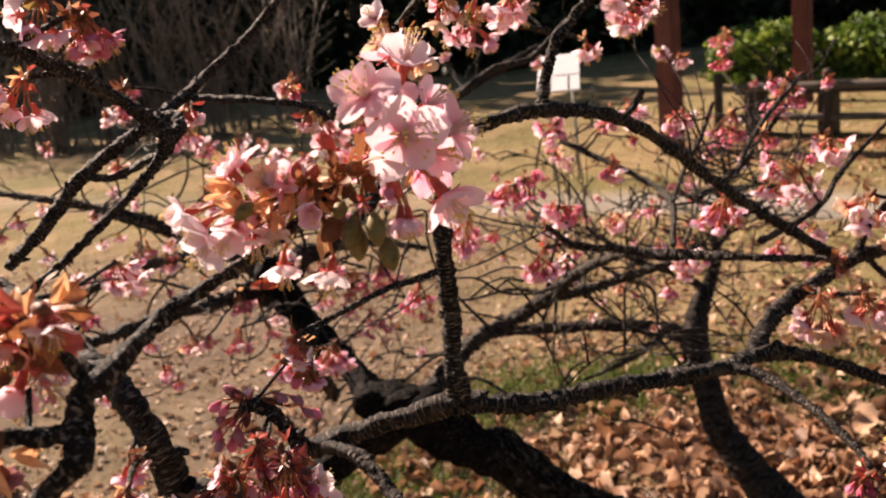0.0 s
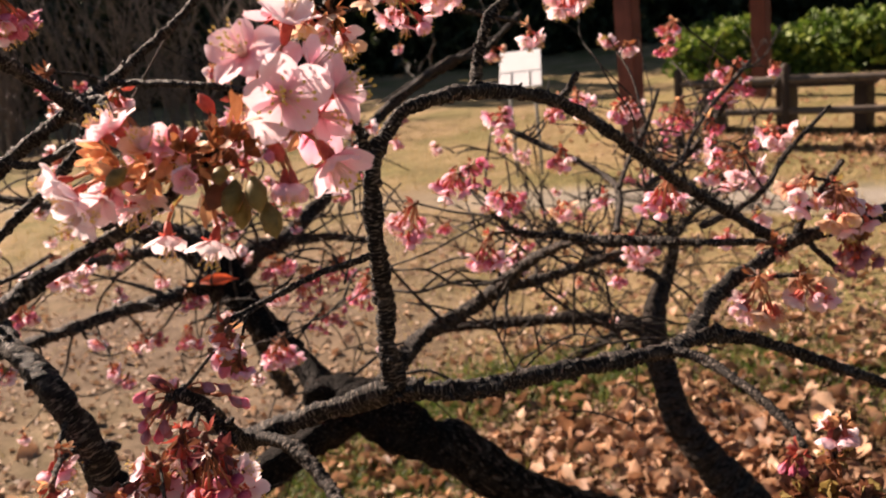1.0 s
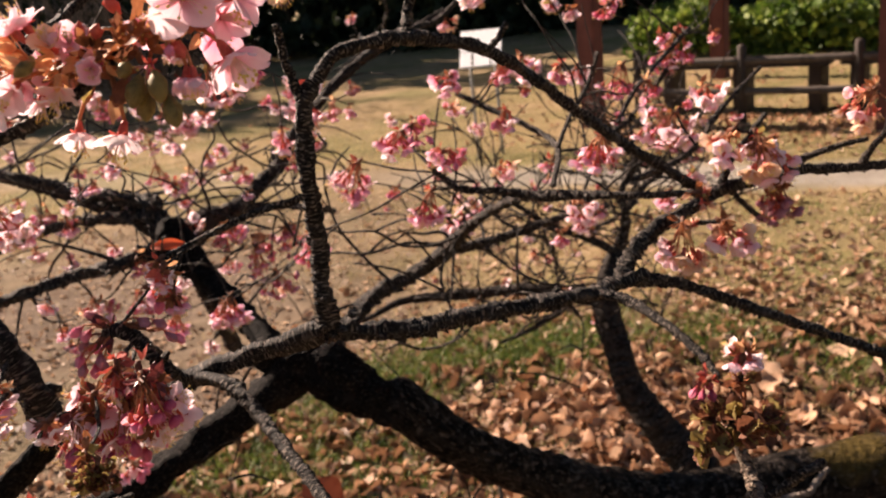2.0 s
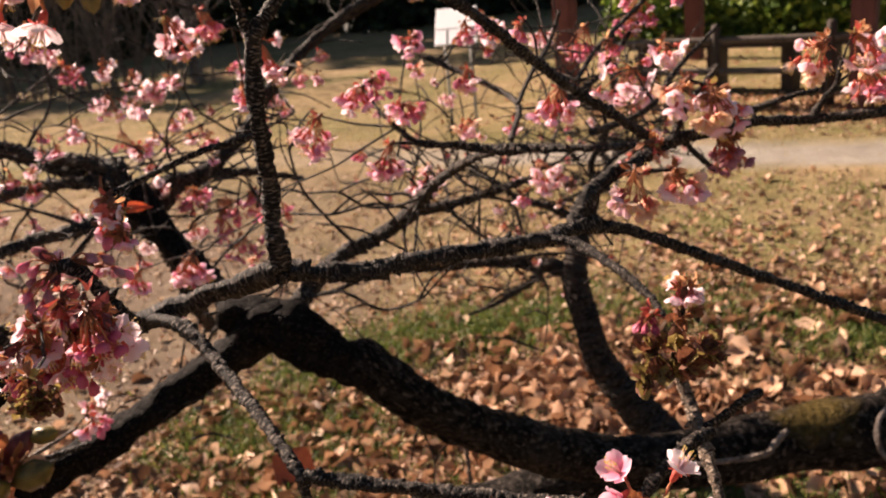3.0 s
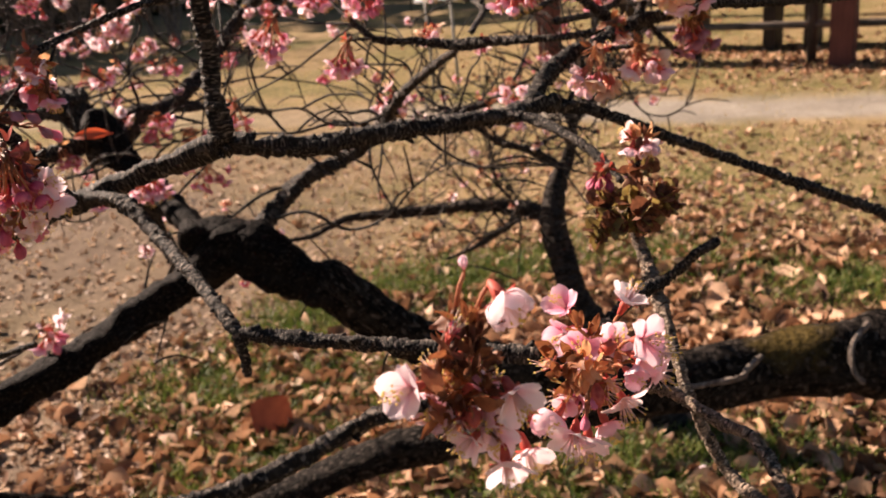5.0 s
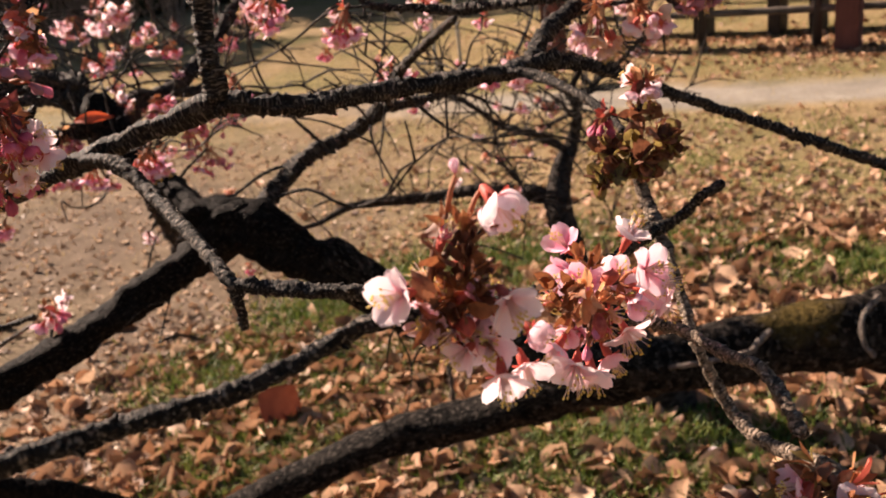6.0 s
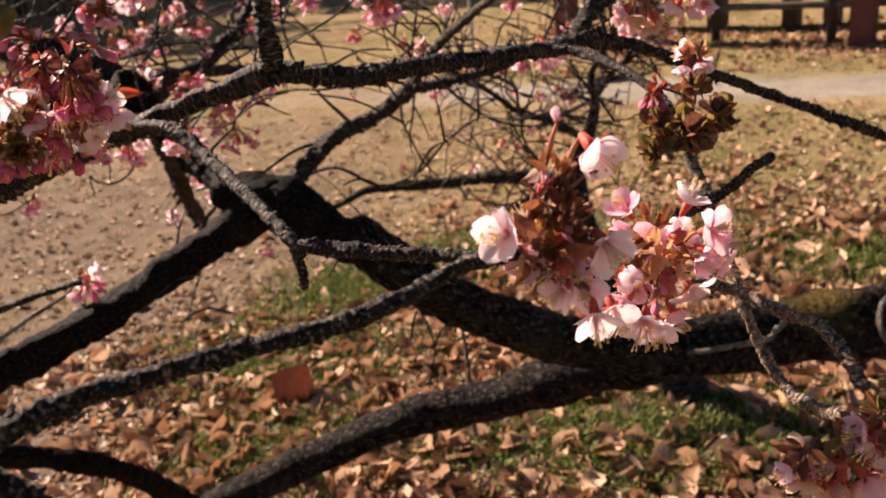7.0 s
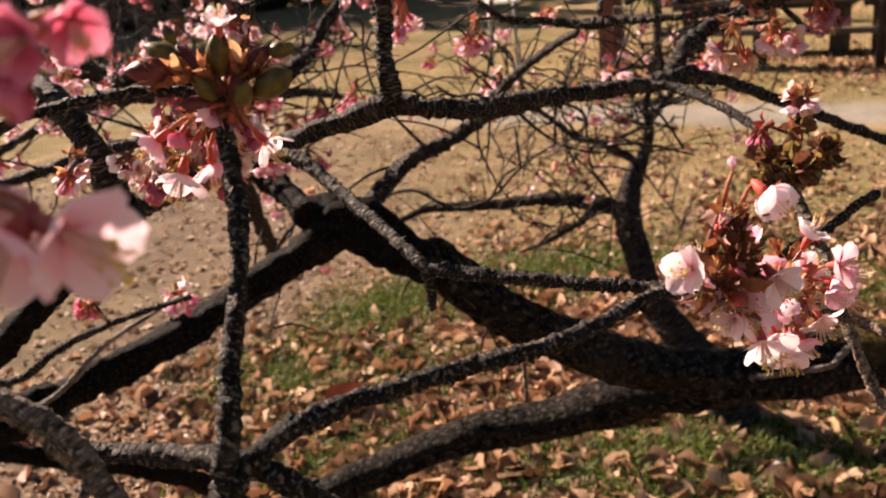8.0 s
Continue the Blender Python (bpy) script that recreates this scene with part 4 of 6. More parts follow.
def bract(tint, at, size, way):
    """One larger scale or young leaf inside a bunch."""
    adopt(child_at("bract", scale_mesh(tint, random.randrange(4)), tree, at, way, size, random.uniform(0, 6.28)), BUNCH[0])


def plump(tint, at, size, way):
    """One fat closed bud with its scales."""
    adopt(child_at("bud", plump_mesh(tint) if tint in (CALYX, GREEN) else burst_mesh(tint, random.randrange(4)), tree, Vector(at) - Vector(way) * size * 0.5, way, size, random.uniform(0, 6.28)), BUNCH[0])


def fat_bud(tint, at, size, way):
    """One swollen smooth bud on a strong spur."""
    adopt(child_at("bud", plump_mesh(tint), tree, Vector(at) - Vector(way) * size * 0.5, way, size, random.uniform(0, 6.28)), BUNCH[0])


BUNCH, ENDS = [None], []


def open_bunch(at):
    """Starts a large bunch whose flowers are placed one by one."""
    BUNCH[0] = part_of("spur", bpy.data.meshes.new("spur"), tree)
    ENDS.clear()
    BUNCH.append(Vector(at))


def close_bunch(scales, tints):
    root = BUNCH.pop()
    verts, faces, uvs, slots = [], [], [], []
    for e in ENDS:
        way = root - e
        knot = e + way.normalized() * min(way.length, 0.011)
        for a, b, r, slot in ((knot, e, 0.0008, 0), (root, knot, 0.0012, 1)):
            if (a - b).length < 0.002:
                continue
            v, f, u = stalk_lines(a, [b], r)
            o = len(verts)
            verts += v
            uvs += u
            faces += [tuple(o + i for i in q) for q in f]
            slots += [slot] * len(f)
    me = mesh_of("spur", verts, faces, [STALK, DARKSCALE], slots, uvs)
    BUNCH[0].data = me
    for _ in range(max(2, scales // 6)):
        # withered flowers packed between the fresh ones
        e = random.choice(ENDS)
        d = Vector((random.gauss(0, 1), random.gauss(0, 1), random.gauss(0, 1))).normalized()
        p = root.lerp(e, random.uniform(0.35, 0.85)) + d * 0.003
        shape, tint = random.choice((("husk", "brown"), ("husk", "deep"), ("half", "pink"), ("half", "pale"), ("bell", "pale")))
        adopt(child_at("flower", bloom_mesh(shape, tint, random.randrange(3)), tree, p, (e - root).normalized() + d * 0.4, random.uniform(0.008, 0.0105), random.uniform(0, 6.28)), BUNCH[0])
    for _ in range(scales):
        d = Vector((random.gauss(0, 1), random.gauss(0, 1), random.gauss(0, 1))).normalized()
        e = random.choice(ENDS)
        p = root.lerp(e, random.uniform(0.0, 0.7))
        ob = child_at("bud_scale", scale_mesh(random.choice(tints), random.randrange(4)), tree, p, d, random.uniform(0.006, 0.0125), random.uniform(0, 6.28))
        adopt(ob, BUNCH[0])


random.seed(11)
# the large bunch high on the near branch
open_bunch((-0.006, 0.284, 1.533))
flower("open", "pale", (-0.006, 0.275, 1.551), 0.0106, (-0.34, -0.74, 0.58))
flower("open", "pale", (0.004, 0.270, 1.538), 0.0122, (0.24, -0.97, 0.03))
flower("half", "white", (0.006, 0.285, 1.558), 0.0097, (0.35, -0.23, 0.91))
flower("half", "pale", (0.001, 0.300, 1.560), 0.0092, (-0.43, 0.11, 0.90))
flower("open", "pale", (0.018, 0.280, 1.537), 0.0109, (0.94, -0.28, 0.20))
flower("half", "pale", (0.014, 0.275, 1.518), 0.0102, (0.48, -0.51, -0.71))
flower("half", "pink", (0.008, 0.290, 1.524), 0.0083, (0.40, -0.82, -0.40))
flower("bell", "pale", (-0.000, 0.270, 1.513), 0.0063, (-0.08, -0.56, -0.82))
flower("bud", "deep", (-0.002, 0.265, 1.524), 0.0041, (0.15, -0.65, -0.74))
flower("husk", "deep", (-0.011, 0.280, 1.530), 0.0071, (0.34, -0.81, 0.47))
flower("open", "pale", (-0.000, 0.285, 1.546), 0.0100, (-0.02, -0.83, 0.56))
flower("half", "pale", (0.011, 0.290, 1.544), 0.0094, (0.80, -0.32, 0.51))
flower("half", "pale", (0.012, 0.285, 1.530), 0.0094, (0.72, -0.69, -0.01))
flower("husk", "brown", (-0.015, 0.280, 1.528), 0.0075, (0.19, -0.91, 0.37))
flower("husk", "deep", (-0.012, 0.275, 1.518), 0.0071, (0.10, -0.93, -0.35))
bract(HUSK, (-0.009, 0.265, 1.533), 0.0101, (0.67, -0.58, 0.46))
flower("bell", "pale", (0.003, 0.268, 1.513), 0.0060, (0.10, -0.55, -0.83))
plump(CALYX, (-0.001, 0.272, 1.522), 0.0073, (0.46, -0.53, -0.71))
plump(HUSK, (-0.017, 0.272, 1.529), 0.0083, (0.45, -0.38, 0.81))
plump(HUSK, (-0.011, 0.270, 1.531), 0.0092, (0.75, -0.29, 0.59))
plump(HUSK, (-0.009, 0.272, 1.526), 0.0083, (0.55, -0.83, -0.07))
plump(DARKSCALE, (-0.016, 0.272, 1.523), 0.0083, (-0.28, -0.91, -0.30))
plump(PEACH, (-0.004, 0.272, 1.528), 0.0076, (0.81, -0.45, 0.37))
plump(GREEN, (-0.015, 0.265, 1.511), 0.0111, (-0.20, -0.60, -0.77))
plump(GREEN, (-0.007, 0.262, 1.512), 0.0109, (0.15, -0.59, -0.80))
plump(GREEN, (-0.004, 0.262, 1.504), 0.0110, (0.20, -0.54, -0.82))
plump(GREEN, (-0.014, 0.270, 1.506), 0.0108, (-0.06, -0.47, -0.88))
plump(GREEN, (-0.018, 0.268, 1.518), 0.0079, (-0.17, -0.90, -0.40))
close_bunch(16, [PEACH, HUSK, HUSK])
# its older half
open_bunch((-0.027, 0.282, 1.521))
flower("half", "white", (-0.061, 0.268, 1.518), 0.0066, (-0.59, -0.76, -0.28))
flower("half", "white", (-0.051, 0.262, 1.516), 0.0068, (-0.29, -0.81, -0.51))
flower("half", "white", (-0.046, 0.270, 1.511), 0.0067, (0.02, -0.74, -0.67))
flower("half", "pale", (-0.050, 0.272, 1.533), 0.0066, (-0.55, -0.23, 0.80))
flower("open", "pale", (-0.047, 0.275, 1.534), 0.0077, (-0.52, -0.09, 0.85))
flower("half", "brown", (-0.040, 0.272, 1.528), 0.0066, (-0.13, -0.65, 0.75))
flower("half", "pale", (-0.034, 0.272, 1.528), 0.0060, (0.16, -0.82, 0.55))
flower("bell", "pale", (-0.026, 0.262, 1.520), 0.0058, (0.13, -0.99, -0.11))
flower("half", "white", (-0.068, 0.275, 1.521), 0.0068, (-0.88, -0.47, 0.01))
flower("half", "white", (-0.058, 0.265, 1.513), 0.0086, (-0.53, -0.76, -0.37))
flower("half", "pale", (-0.051, 0.270, 1.516), 0.0063, (-0.25, -0.96, -0.15))
flower("open", "white", (-0.040, 0.270, 1.514), 0.0074, (-0.10, -0.66, -0.75))
flower("half", "white", (-0.025, 0.275, 1.497), 0.0079, (-0.21, -0.56, -0.80))
flower("half", "white", (-0.042, 0.285, 1.498), 0.0072, (-0.00, -0.56, -0.83))
plump(CALYX, (-0.021, 0.280, 1.538), 0.0074, (-0.47, 0.01, 0.89))
plump(PEACH, (-0.055, 0.270, 1.530), 0.0102, (-0.91, -0.24, 0.34))
plump(PEACH, (-0.051, 0.265, 1.524), 0.0104, (-0.86, -0.38, 0.33))
plump(GREEN, (-0.046, 0.262, 1.522), 0.0077, (-0.64, -0.62, -0.46))
plump(PEACH, (-0.041, 0.266, 1.523), 0.0091, (-0.35, -0.94, -0.04))
plump(HUSK, (-0.053, 0.275, 1.526), 0.0101, (-0.66, -0.32, 0.68))
plump(CALYX, (-0.030, 0.272, 1.531), 0.0066, (0.11, -0.19, 0.98))
plump(CALYX, (-0.025, 0.270, 1.530), 0.0069, (0.54, -0.22, 0.81))
plump(HUSK, (-0.026, 0.266, 1.528), 0.0075, (0.38, -0.82, 0.43))
plump(PEACH, (-0.033, 0.268, 1.523), 0.0076, (-0.12, -0.99, -0.03))
plump(PEACH, (-0.038, 0.265, 1.517), 0.0075, (0.03, -0.83, -0.56))
plump(DARKSCALE, (-0.023, 0.268, 1.525), 0.0075, (0.55, -0.83, -0.07))
plump(DARKSCALE, (-0.019, 0.275, 1.533), 0.0077, (-0.22, -0.07, 0.97))
plump(DARKSCALE, (-0.022, 0.275, 1.510), 0.0119, (-0.41, -0.45, -0.79))
close_bunch(30, [PEACH, PEACH, HUSK, GREEN])
# the low bunch, its near half
open_bunch((0.107, 0.212, 1.286))
flower("half", "pale", (0.108, 0.210, 1.287), 0.0079, (-0.45, -0.89, 0.01))
flower("husk", "brown", (0.123, 0.215, 1.292), 0.0076, (0.11, -0.82, 0.56))
flower("half", "white", (0.126, 0.210, 1.275), 0.0087, (-0.12, -0.96, -0.24))
flower("half", "white", (0.136, 0.215, 1.263), 0.0083, (0.18, -0.72, -0.67))
flower("husk", "brown", (0.115, 0.205, 1.283), 0.0068, (-0.45, -0.89, 0.01))
bract(DARKSCALE, (0.111, 0.205, 1.292), 0.0117, (-0.43, -0.31, 0.85))
bract(DARKSCALE, (0.117, 0.210, 1.299), 0.0135, (0.22, 0.03, 0.98))
bract(HUSK, (0.119, 0.205, 1.289), 0.0118, (0.16, -0.98, 0.10))
bract(HUSK, (0.115, 0.215, 1.299), 0.0120, (-0.45, 0.01, 0.89))
bract(HUSK, (0.109, 0.205, 1.287), 0.0118, (-0.60, -0.75, -0.29))
bract(DARKSCALE, (0.124, 0.215, 1.305), 0.0102, (0.33, 0.12, 0.94))
flower("bell", "white", (0.132, 0.215, 1.318), 0.0101, (0.31, -0.86, -0.41))
flower("bud", "pale", (0.122, 0.220, 1.327), 0.0040, (0.03, 0.27, 0.96))
flower("half", "white", (0.101, 0.200, 1.299), 0.0091, (-0.66, -0.70, 0.25))
flower("half", "white", (0.132, 0.205, 1.290), 0.0098, (0.27, -0.87, -0.41))
flower("half", "white", (0.126, 0.210, 1.284), 0.0079, (-0.45, -0.67, -0.60))
flower("half", "white", (0.118, 0.205, 1.276), 0.0072, (-0.74, -0.63, -0.23))
flower("half", "white", (0.128, 0.205, 1.266), 0.0090, (-0.04, -0.72, -0.69))
flower("bell", "pale", (0.140, 0.220, 1.272), 0.0072, (0.63, -0.69, -0.36))
flower("husk", "brown", (0.113, 0.210, 1.292), 0.0068, (-0.34, -0.50, 0.79))
flower("husk", "brown", (0.121, 0.220, 1.298), 0.0063, (0.11, 0.00, 0.99))
flower("husk", "brown", (0.109, 0.215, 1.296), 0.0055, (-0.51, -0.03, 0.86))
plump(DARKSCALE, (0.124, 0.215, 1.309), 0.0098, (0.43, -0.03, 0.90))
plump(HUSK, (0.122, 0.217, 1.314), 0.0092, (0.01, 0.05, 1.00))
plump(HUSK, (0.125, 0.212, 1.303), 0.0095, (0.60, -0.32, 0.73))
plump(DARKSCALE, (0.120, 0.212, 1.305), 0.0101, (-0.34, -0.19, 0.92))
plump(DARKSCALE, (0.127, 0.212, 1.297), 0.0092, (0.74, -0.58, 0.34))
plump(DARKSCALE, (0.117, 0.207, 1.300), 0.0100, (-0.50, -0.49, 0.72))
plump(HUSK, (0.122, 0.206, 1.296), 0.0097, (0.19, -0.89, 0.43))
plump(HUSK, (0.113, 0.207, 1.296), 0.0094, (-0.70, -0.40, 0.59))
plump(DARKSCALE, (0.114, 0.204, 1.290), 0.0097, (-0.41, -0.91, 0.05))
plump(HUSK, (0.110, 0.205, 1.283), 0.0085, (-0.65, -0.68, -0.34))
plump(CALYX, (0.119, 0.204, 1.284), 0.0084, (-0.02, -0.94, -0.34))
plump(DARKSCALE, (0.125, 0.205, 1.292), 0.0084, (0.47, -0.87, 0.15))
close_bunch(40, [HUSK, HUSK, DARKSCALE])
# its farther half
open_bunch((0.187, 0.335, 1.225))
flower("half", "pink", (0.181, 0.330, 1.236), 0.0106, (-0.22, -0.71, 0.67))
flower("half", "pale", (0.195, 0.330, 1.237), 0.0101, (0.23, -0.75, 0.62))
flower("half", "pale", (0.203, 0.315, 1.236), 0.0098, (0.62, -0.78, -0.04))
flower("husk", "brown", (0.165, 0.320, 1.235), 0.0094, (-0.61, -0.55, 0.57))
flower("half", "white", (0.173, 0.290, 1.215), 0.0099, (-0.04, -0.63, -0.77))
flower("half", "pale", (0.160, 0.290, 1.228), 0.0093, (-0.68, -0.61, -0.40))
flower("husk", "brown", (0.185, 0.300, 1.234), 0.0085, (0.18, -0.96, 0.21))
flower("open", "pale", (0.210, 0.315, 1.238), 0.0103, (0.88, -0.46, 0.16))
bract(HUSK, (0.172, 0.310, 1.243), 0.0168, (-0.32, -0.56, 0.76))
bract(HUSK, (0.181, 0.305, 1.238), 0.0167, (0.11, -0.96, -0.26))
bract(GREEN, (0.169, 0.310, 1.230), 0.0146, (-0.66, -0.75, -0.11))
flower("half", "pink", (0.182, 0.370, 1.239), 0.0105, (-0.52, -0.28, 0.81))
flower("half", "pink", (0.180, 0.360, 1.230), 0.0103, (-0.76, -0.63, -0.14))
flower("open", "pale", (0.204, 0.310, 1.247), 0.0110, (0.59, -0.74, 0.32))
flower("bell", "pale", (0.195, 0.300, 1.237), 0.0080, (0.22, -0.98, 0.01))
flower("open", "white", (0.191, 0.300, 1.225), 0.0100, (0.27, -0.70, -0.65))
flower("open", "pale", (0.211, 0.320, 1.225), 0.0100, (0.74, -0.45, -0.50))
flower("open", "white", (0.166, 0.285, 1.220), 0.0120, (-0.33, -0.82, -0.46))
flower("half", "pale", (0.183, 0.300, 1.215), 0.0092, (0.30, -0.55, -0.78))
flower("half", "white", (0.210, 0.360, 1.242), 0.0108, (0.46, -0.07, 0.88))
flower("bud", "deep", (0.176, 0.290, 1.234), 0.0051, (-0.04, -0.55, -0.83))
flower("bud", "deep", (0.171, 0.285, 1.228), 0.0055, (-0.25, -0.62, -0.75))
flower("husk", "brown", (0.177, 0.330, 1.226), 0.0082, (-0.33, -0.79, 0.52))
flower("husk", "brown", (0.190, 0.330, 1.231), 0.0087, (0.30, -0.58, 0.75))
flower("husk", "brown", (0.167, 0.310, 1.225), 0.0083, (-0.67, -0.74, -0.01))
plump(HUSK, (0.164, 0.300, 1.243), 0.0116, (-0.32, -0.68, 0.66))
plump(PEACH, (0.176, 0.295, 1.240), 0.0129, (-0.02, -0.94, -0.35))
plump(HUSK, (0.183, 0.310, 1.255), 0.0118, (0.30, -0.43, 0.85))
plump(PEACH, (0.176, 0.300, 1.248), 0.0130, (-0.22, -0.80, 0.56))
plump(HUSK, (0.177, 0.320, 1.256), 0.0111, (-0.38, -0.26, 0.89))
plump(HUSK, (0.165, 0.295, 1.235), 0.0120, (-0.46, -0.82, -0.34))
plump(HUSK, (0.161, 0.310, 1.248), 0.0118, (-0.78, -0.38, 0.51))
plump(PEACH, (0.183, 0.300, 1.243), 0.0102, (0.42, -0.78, 0.46))
plump(HUSK, (0.171, 0.305, 1.243), 0.0132, (-0.18, -0.97, 0.16))
plump(CALYX, (0.187, 0.305, 1.248), 0.0103, (0.60, -0.54, 0.60))
plump(CALYX, (0.178, 0.290, 1.234), 0.0101, (-0.05, -0.63, -0.78))
close_bunch(40, [HUSK, HUSK, GREEN])
# a strong spur with fat buds and a few hanging flowers
open_bunch((-0.045, 0.203, 1.371))
for tint, at, size, way in (
    (WINE, (-0.066, 0.200, 1.384), 0.0190, (-0.97, -0.10, 0.12)), (OLIVE, (-0.062, 0.203, 1.388), 0.0160, (-0.80, 0.10, 0.58)),
    (OLIVE, (-0.045, 0.200, 1.387), 0.0150, (0.05, -0.10, 0.99)), (OLIVE, (-0.026, 0.203, 1.386), 0.0110, (0.95, -0.15, 0.20)),
    (OLIVE, (-0.029, 0.197, 1.377), 0.0180, (0.86, -0.25, 0.42)), (WINE, (-0.034, 0.203, 1.383), 0.0150, (0.68, 0.10, 0.70)),
    (OLIVE, (-0.038, 0.194, 1.375), 0.0120, (0.45, -0.55, 0.65)), (WINE, (-0.055, 0.205, 1.385), 0.0150, (-0.50, 0.20, 0.80)),
    (WINE, (-0.054, 0.197, 1.373), 0.0110, (-0.95, -0.25, 0.10)), (WINE, (-0.042, 0.206, 1.382), 0.0150, (0.12, 0.25, 0.95)),
    (OLIVE, (-0.050, 0.196, 1.378), 0.0120, (-0.35, -0.45, 0.80)), (WINE, (-0.040, 0.198, 1.377), 0.0110, (0.50, -0.30, 0.75)),
    (WINE, (-0.048, 0.200, 1.379), 0.0120, (-0.15, -0.30, 0.92)), (OLIVE, (-0.060, 0.206, 1.394), 0.0080, (-0.40, 0.10, 0.90)),
):
    fat_bud(tint, at, size * 0.84, way)
flower("half", "pale", (-0.069, 0.202, 1.362), 0.0072, (-0.75, -0.30, -0.58))
flower("half", "white", (-0.063, 0.200, 1.351), 0.0088, (-0.28, -0.45, -0.85))
flower("half", "pale", (-0.054, 0.206, 1.352), 0.0076, (0.10, -0.20, -0.97))
flower("half", "white", (-0.036, 0.206, 1.357), 0.0076, (0.62, -0.15, -0.77))
flower("bell", "deep", (-0.060, 0.198, 1.364), 0.0050, (-0.35, -0.60, -0.70))
flower("husk", "deep", (-0.056, 0.198, 1.361), 0.0055, (-0.20, -0.70, -0.65))
flower("bud", "deep", (-0.050, 0.200, 1.360), 0.0048, (0.00, -0.35, -0.94))
flower("half", "white", (-0.046, 0.214, 1.394), 0.0060, (0.10, -0.10, 0.98))
for at, way in (((-0.056, 0.196, 1.384), (-0.6, -0.4, 0.7)), ((-0.063, 0.198, 1.382), (-0.8, -0.3, 0.2)), ((-0.032, 0.198, 1.381), (0.7, -0.4, 0.5)), ((-0.038, 0.197, 1.384), (0.4, -0.5, 0.8)), ((-0.049, 0.196, 1.383), (-0.1, -0.6, 0.8))):
    plump(HUSK, at, 0.0095, way)
    bract(PEACH, at, 0.0080, way)
close_bunch(22, [HUSK, DARKSCALE, DARKSCALE])
# a bunch close to the lens
open_bunch((-0.083, 0.060, 1.391))
flower("half", "pale", (-0.033, 0.030, 1.385), 0.0095, (0.84, -0.46, -0.29))
flower("half", "pale", (-0.040, 0.030, 1.385), 0.0091, (-0.31, -0.79, -0.53))
flower("half", "deep", (-0.036, 0.040, 1.410), 0.0065, (-0.39, -0.90, -0.22))
flower("half", "deep", (-0.033, 0.050, 1.411), 0.0058, (0.47, -0.75, -0.48))
flower("bell", "deep", (-0.041, 0.045, 1.404), 0.0057, (-0.42, -0.60, -0.68))
# unseen flowers added towards the sun to keep the ones above in shade
for dx, dy, dz, tint in ((0, 0, 0, "pale"), (0.016, -0.004, 0.006, "pink"), (-0.014, 0.010, 0.004, "pale"), (0.002, 0.004, 0.018, "deep"), (0.010, 0.008, -0.016, "pale"), (-0.012, -0.008, -0.012, "pink")):
    flower("half", tint, (-0.079 + dx, 0.066 + dy, 1.416 + dz), 0.0105, (-0.4 + 10 * dx, 0.5 + 10 * dy, 0.4 + 10 * dz))
close_bunch(3, [HUSK])
# a crooked spur with red-brown buds that hang to one side
grow("twig", (-0.112, 0.545, 1.297, 0.0042), (-0.121, 0.548, 1.311, 0.0040), (-0.129, 0.550, 1.324, 0.0042), (-0.137, 0.550, 1.331, 0.0046), (-0.147, 0.550, 1.331, 0.0040), hold=False)
grow("twig", (-0.117, 0.547, 1.304, 0.0024), (-0.112, 0.546, 1.310, 0.0026), (-0.109, 0.545, 1.313, 0.0016), hold=False)
open_bunch((-0.142, 0.550, 1.332))
for at, tint in (
    ((-0.161, 0.545, 1.338), "deep"), ((-0.166, 0.548, 1.317), "deep"), ((-0.164, 0.543, 1.312), "dark"), ((-0.158, 0.546, 1.310), "deep"),
    ((-0.153, 0.550, 1.311), "dark"), ((-0.163, 0.553, 1.325), "dark"), ((-0.157, 0.556, 1.322), "deep"), ((-0.151, 0.541, 1.319), "dark"),
    ((-0.152, 0.552, 1.343), "dark"), ((-0.158, 0.550, 1.333), "deep"),
    ((-0.124, 0.548, 1.338), "dark"), ((-0.114, 0.547, 1.336), "dark"), ((-0.108, 0.547, 1.327), "dark"), ((-0.104, 0.550, 1.324), "deep"),
):
    flower("bud", tint, at, 0.0088, (Vector(at) - Vector((-0.146 if at[0] < -0.13 else -0.130, 0.550, 1.338))).normalized() + Vector((0, 0, -0.6)))
for at, size, way in (
    ((-0.146, 0.548, 1.336), 0.0120, (-0.5, -0.3, 0.8)), ((-0.141, 0.546, 1.337), 0.0110, (0.2, -0.4, 0.9)), ((-0.150, 0.551, 1.335), 0.0120, (-0.9, 0.1, 0.4)),
    ((-0.139, 0.545, 1.318), 0.0110, (-0.3, -0.4, -0.9)), ((-0.143, 0.547, 1.327), 0.0120, (-0.7, -0.5, -0.5)), ((-0.131, 0.548, 1.335), 0.0110, (0.8, -0.2, 0.5)),
):
    bract(WINE if size > 0.0115 else DARKSCALE, at, size, way)
close_bunch(6, [WINE, DARKSCALE, CALYX])

random.seed(23)
bloom("deep", (-0.232, 0.620, 1.577), 0.0241)
bloom("pale", (-0.272, 0.600, 1.540), 0.0243)
bloom("deep", (-0.225, 0.620, 1.579), 0.0245)
bloom("pale", (-0.252, 0.600, 1.589), 0.0248)
bloom("deep", (-0.244, 0.700, 1.528), 0.0151)
bloom("pale", (-0.210, 0.750, 1.506), 0.0136)
bloom("deep", (-0.115, 0.700, 1.520), 0.0138)
bloom("pale", (-0.102, 0.690, 1.496), 0.0112)
bloom("brown", (-0.032, 0.620, 1.556), 0.0197)
bloom("brown", (-0.014, 0.630, 1.540), 0.0201)
bloom("brown", (0.013, 0.640, 1.564), 0.0157)
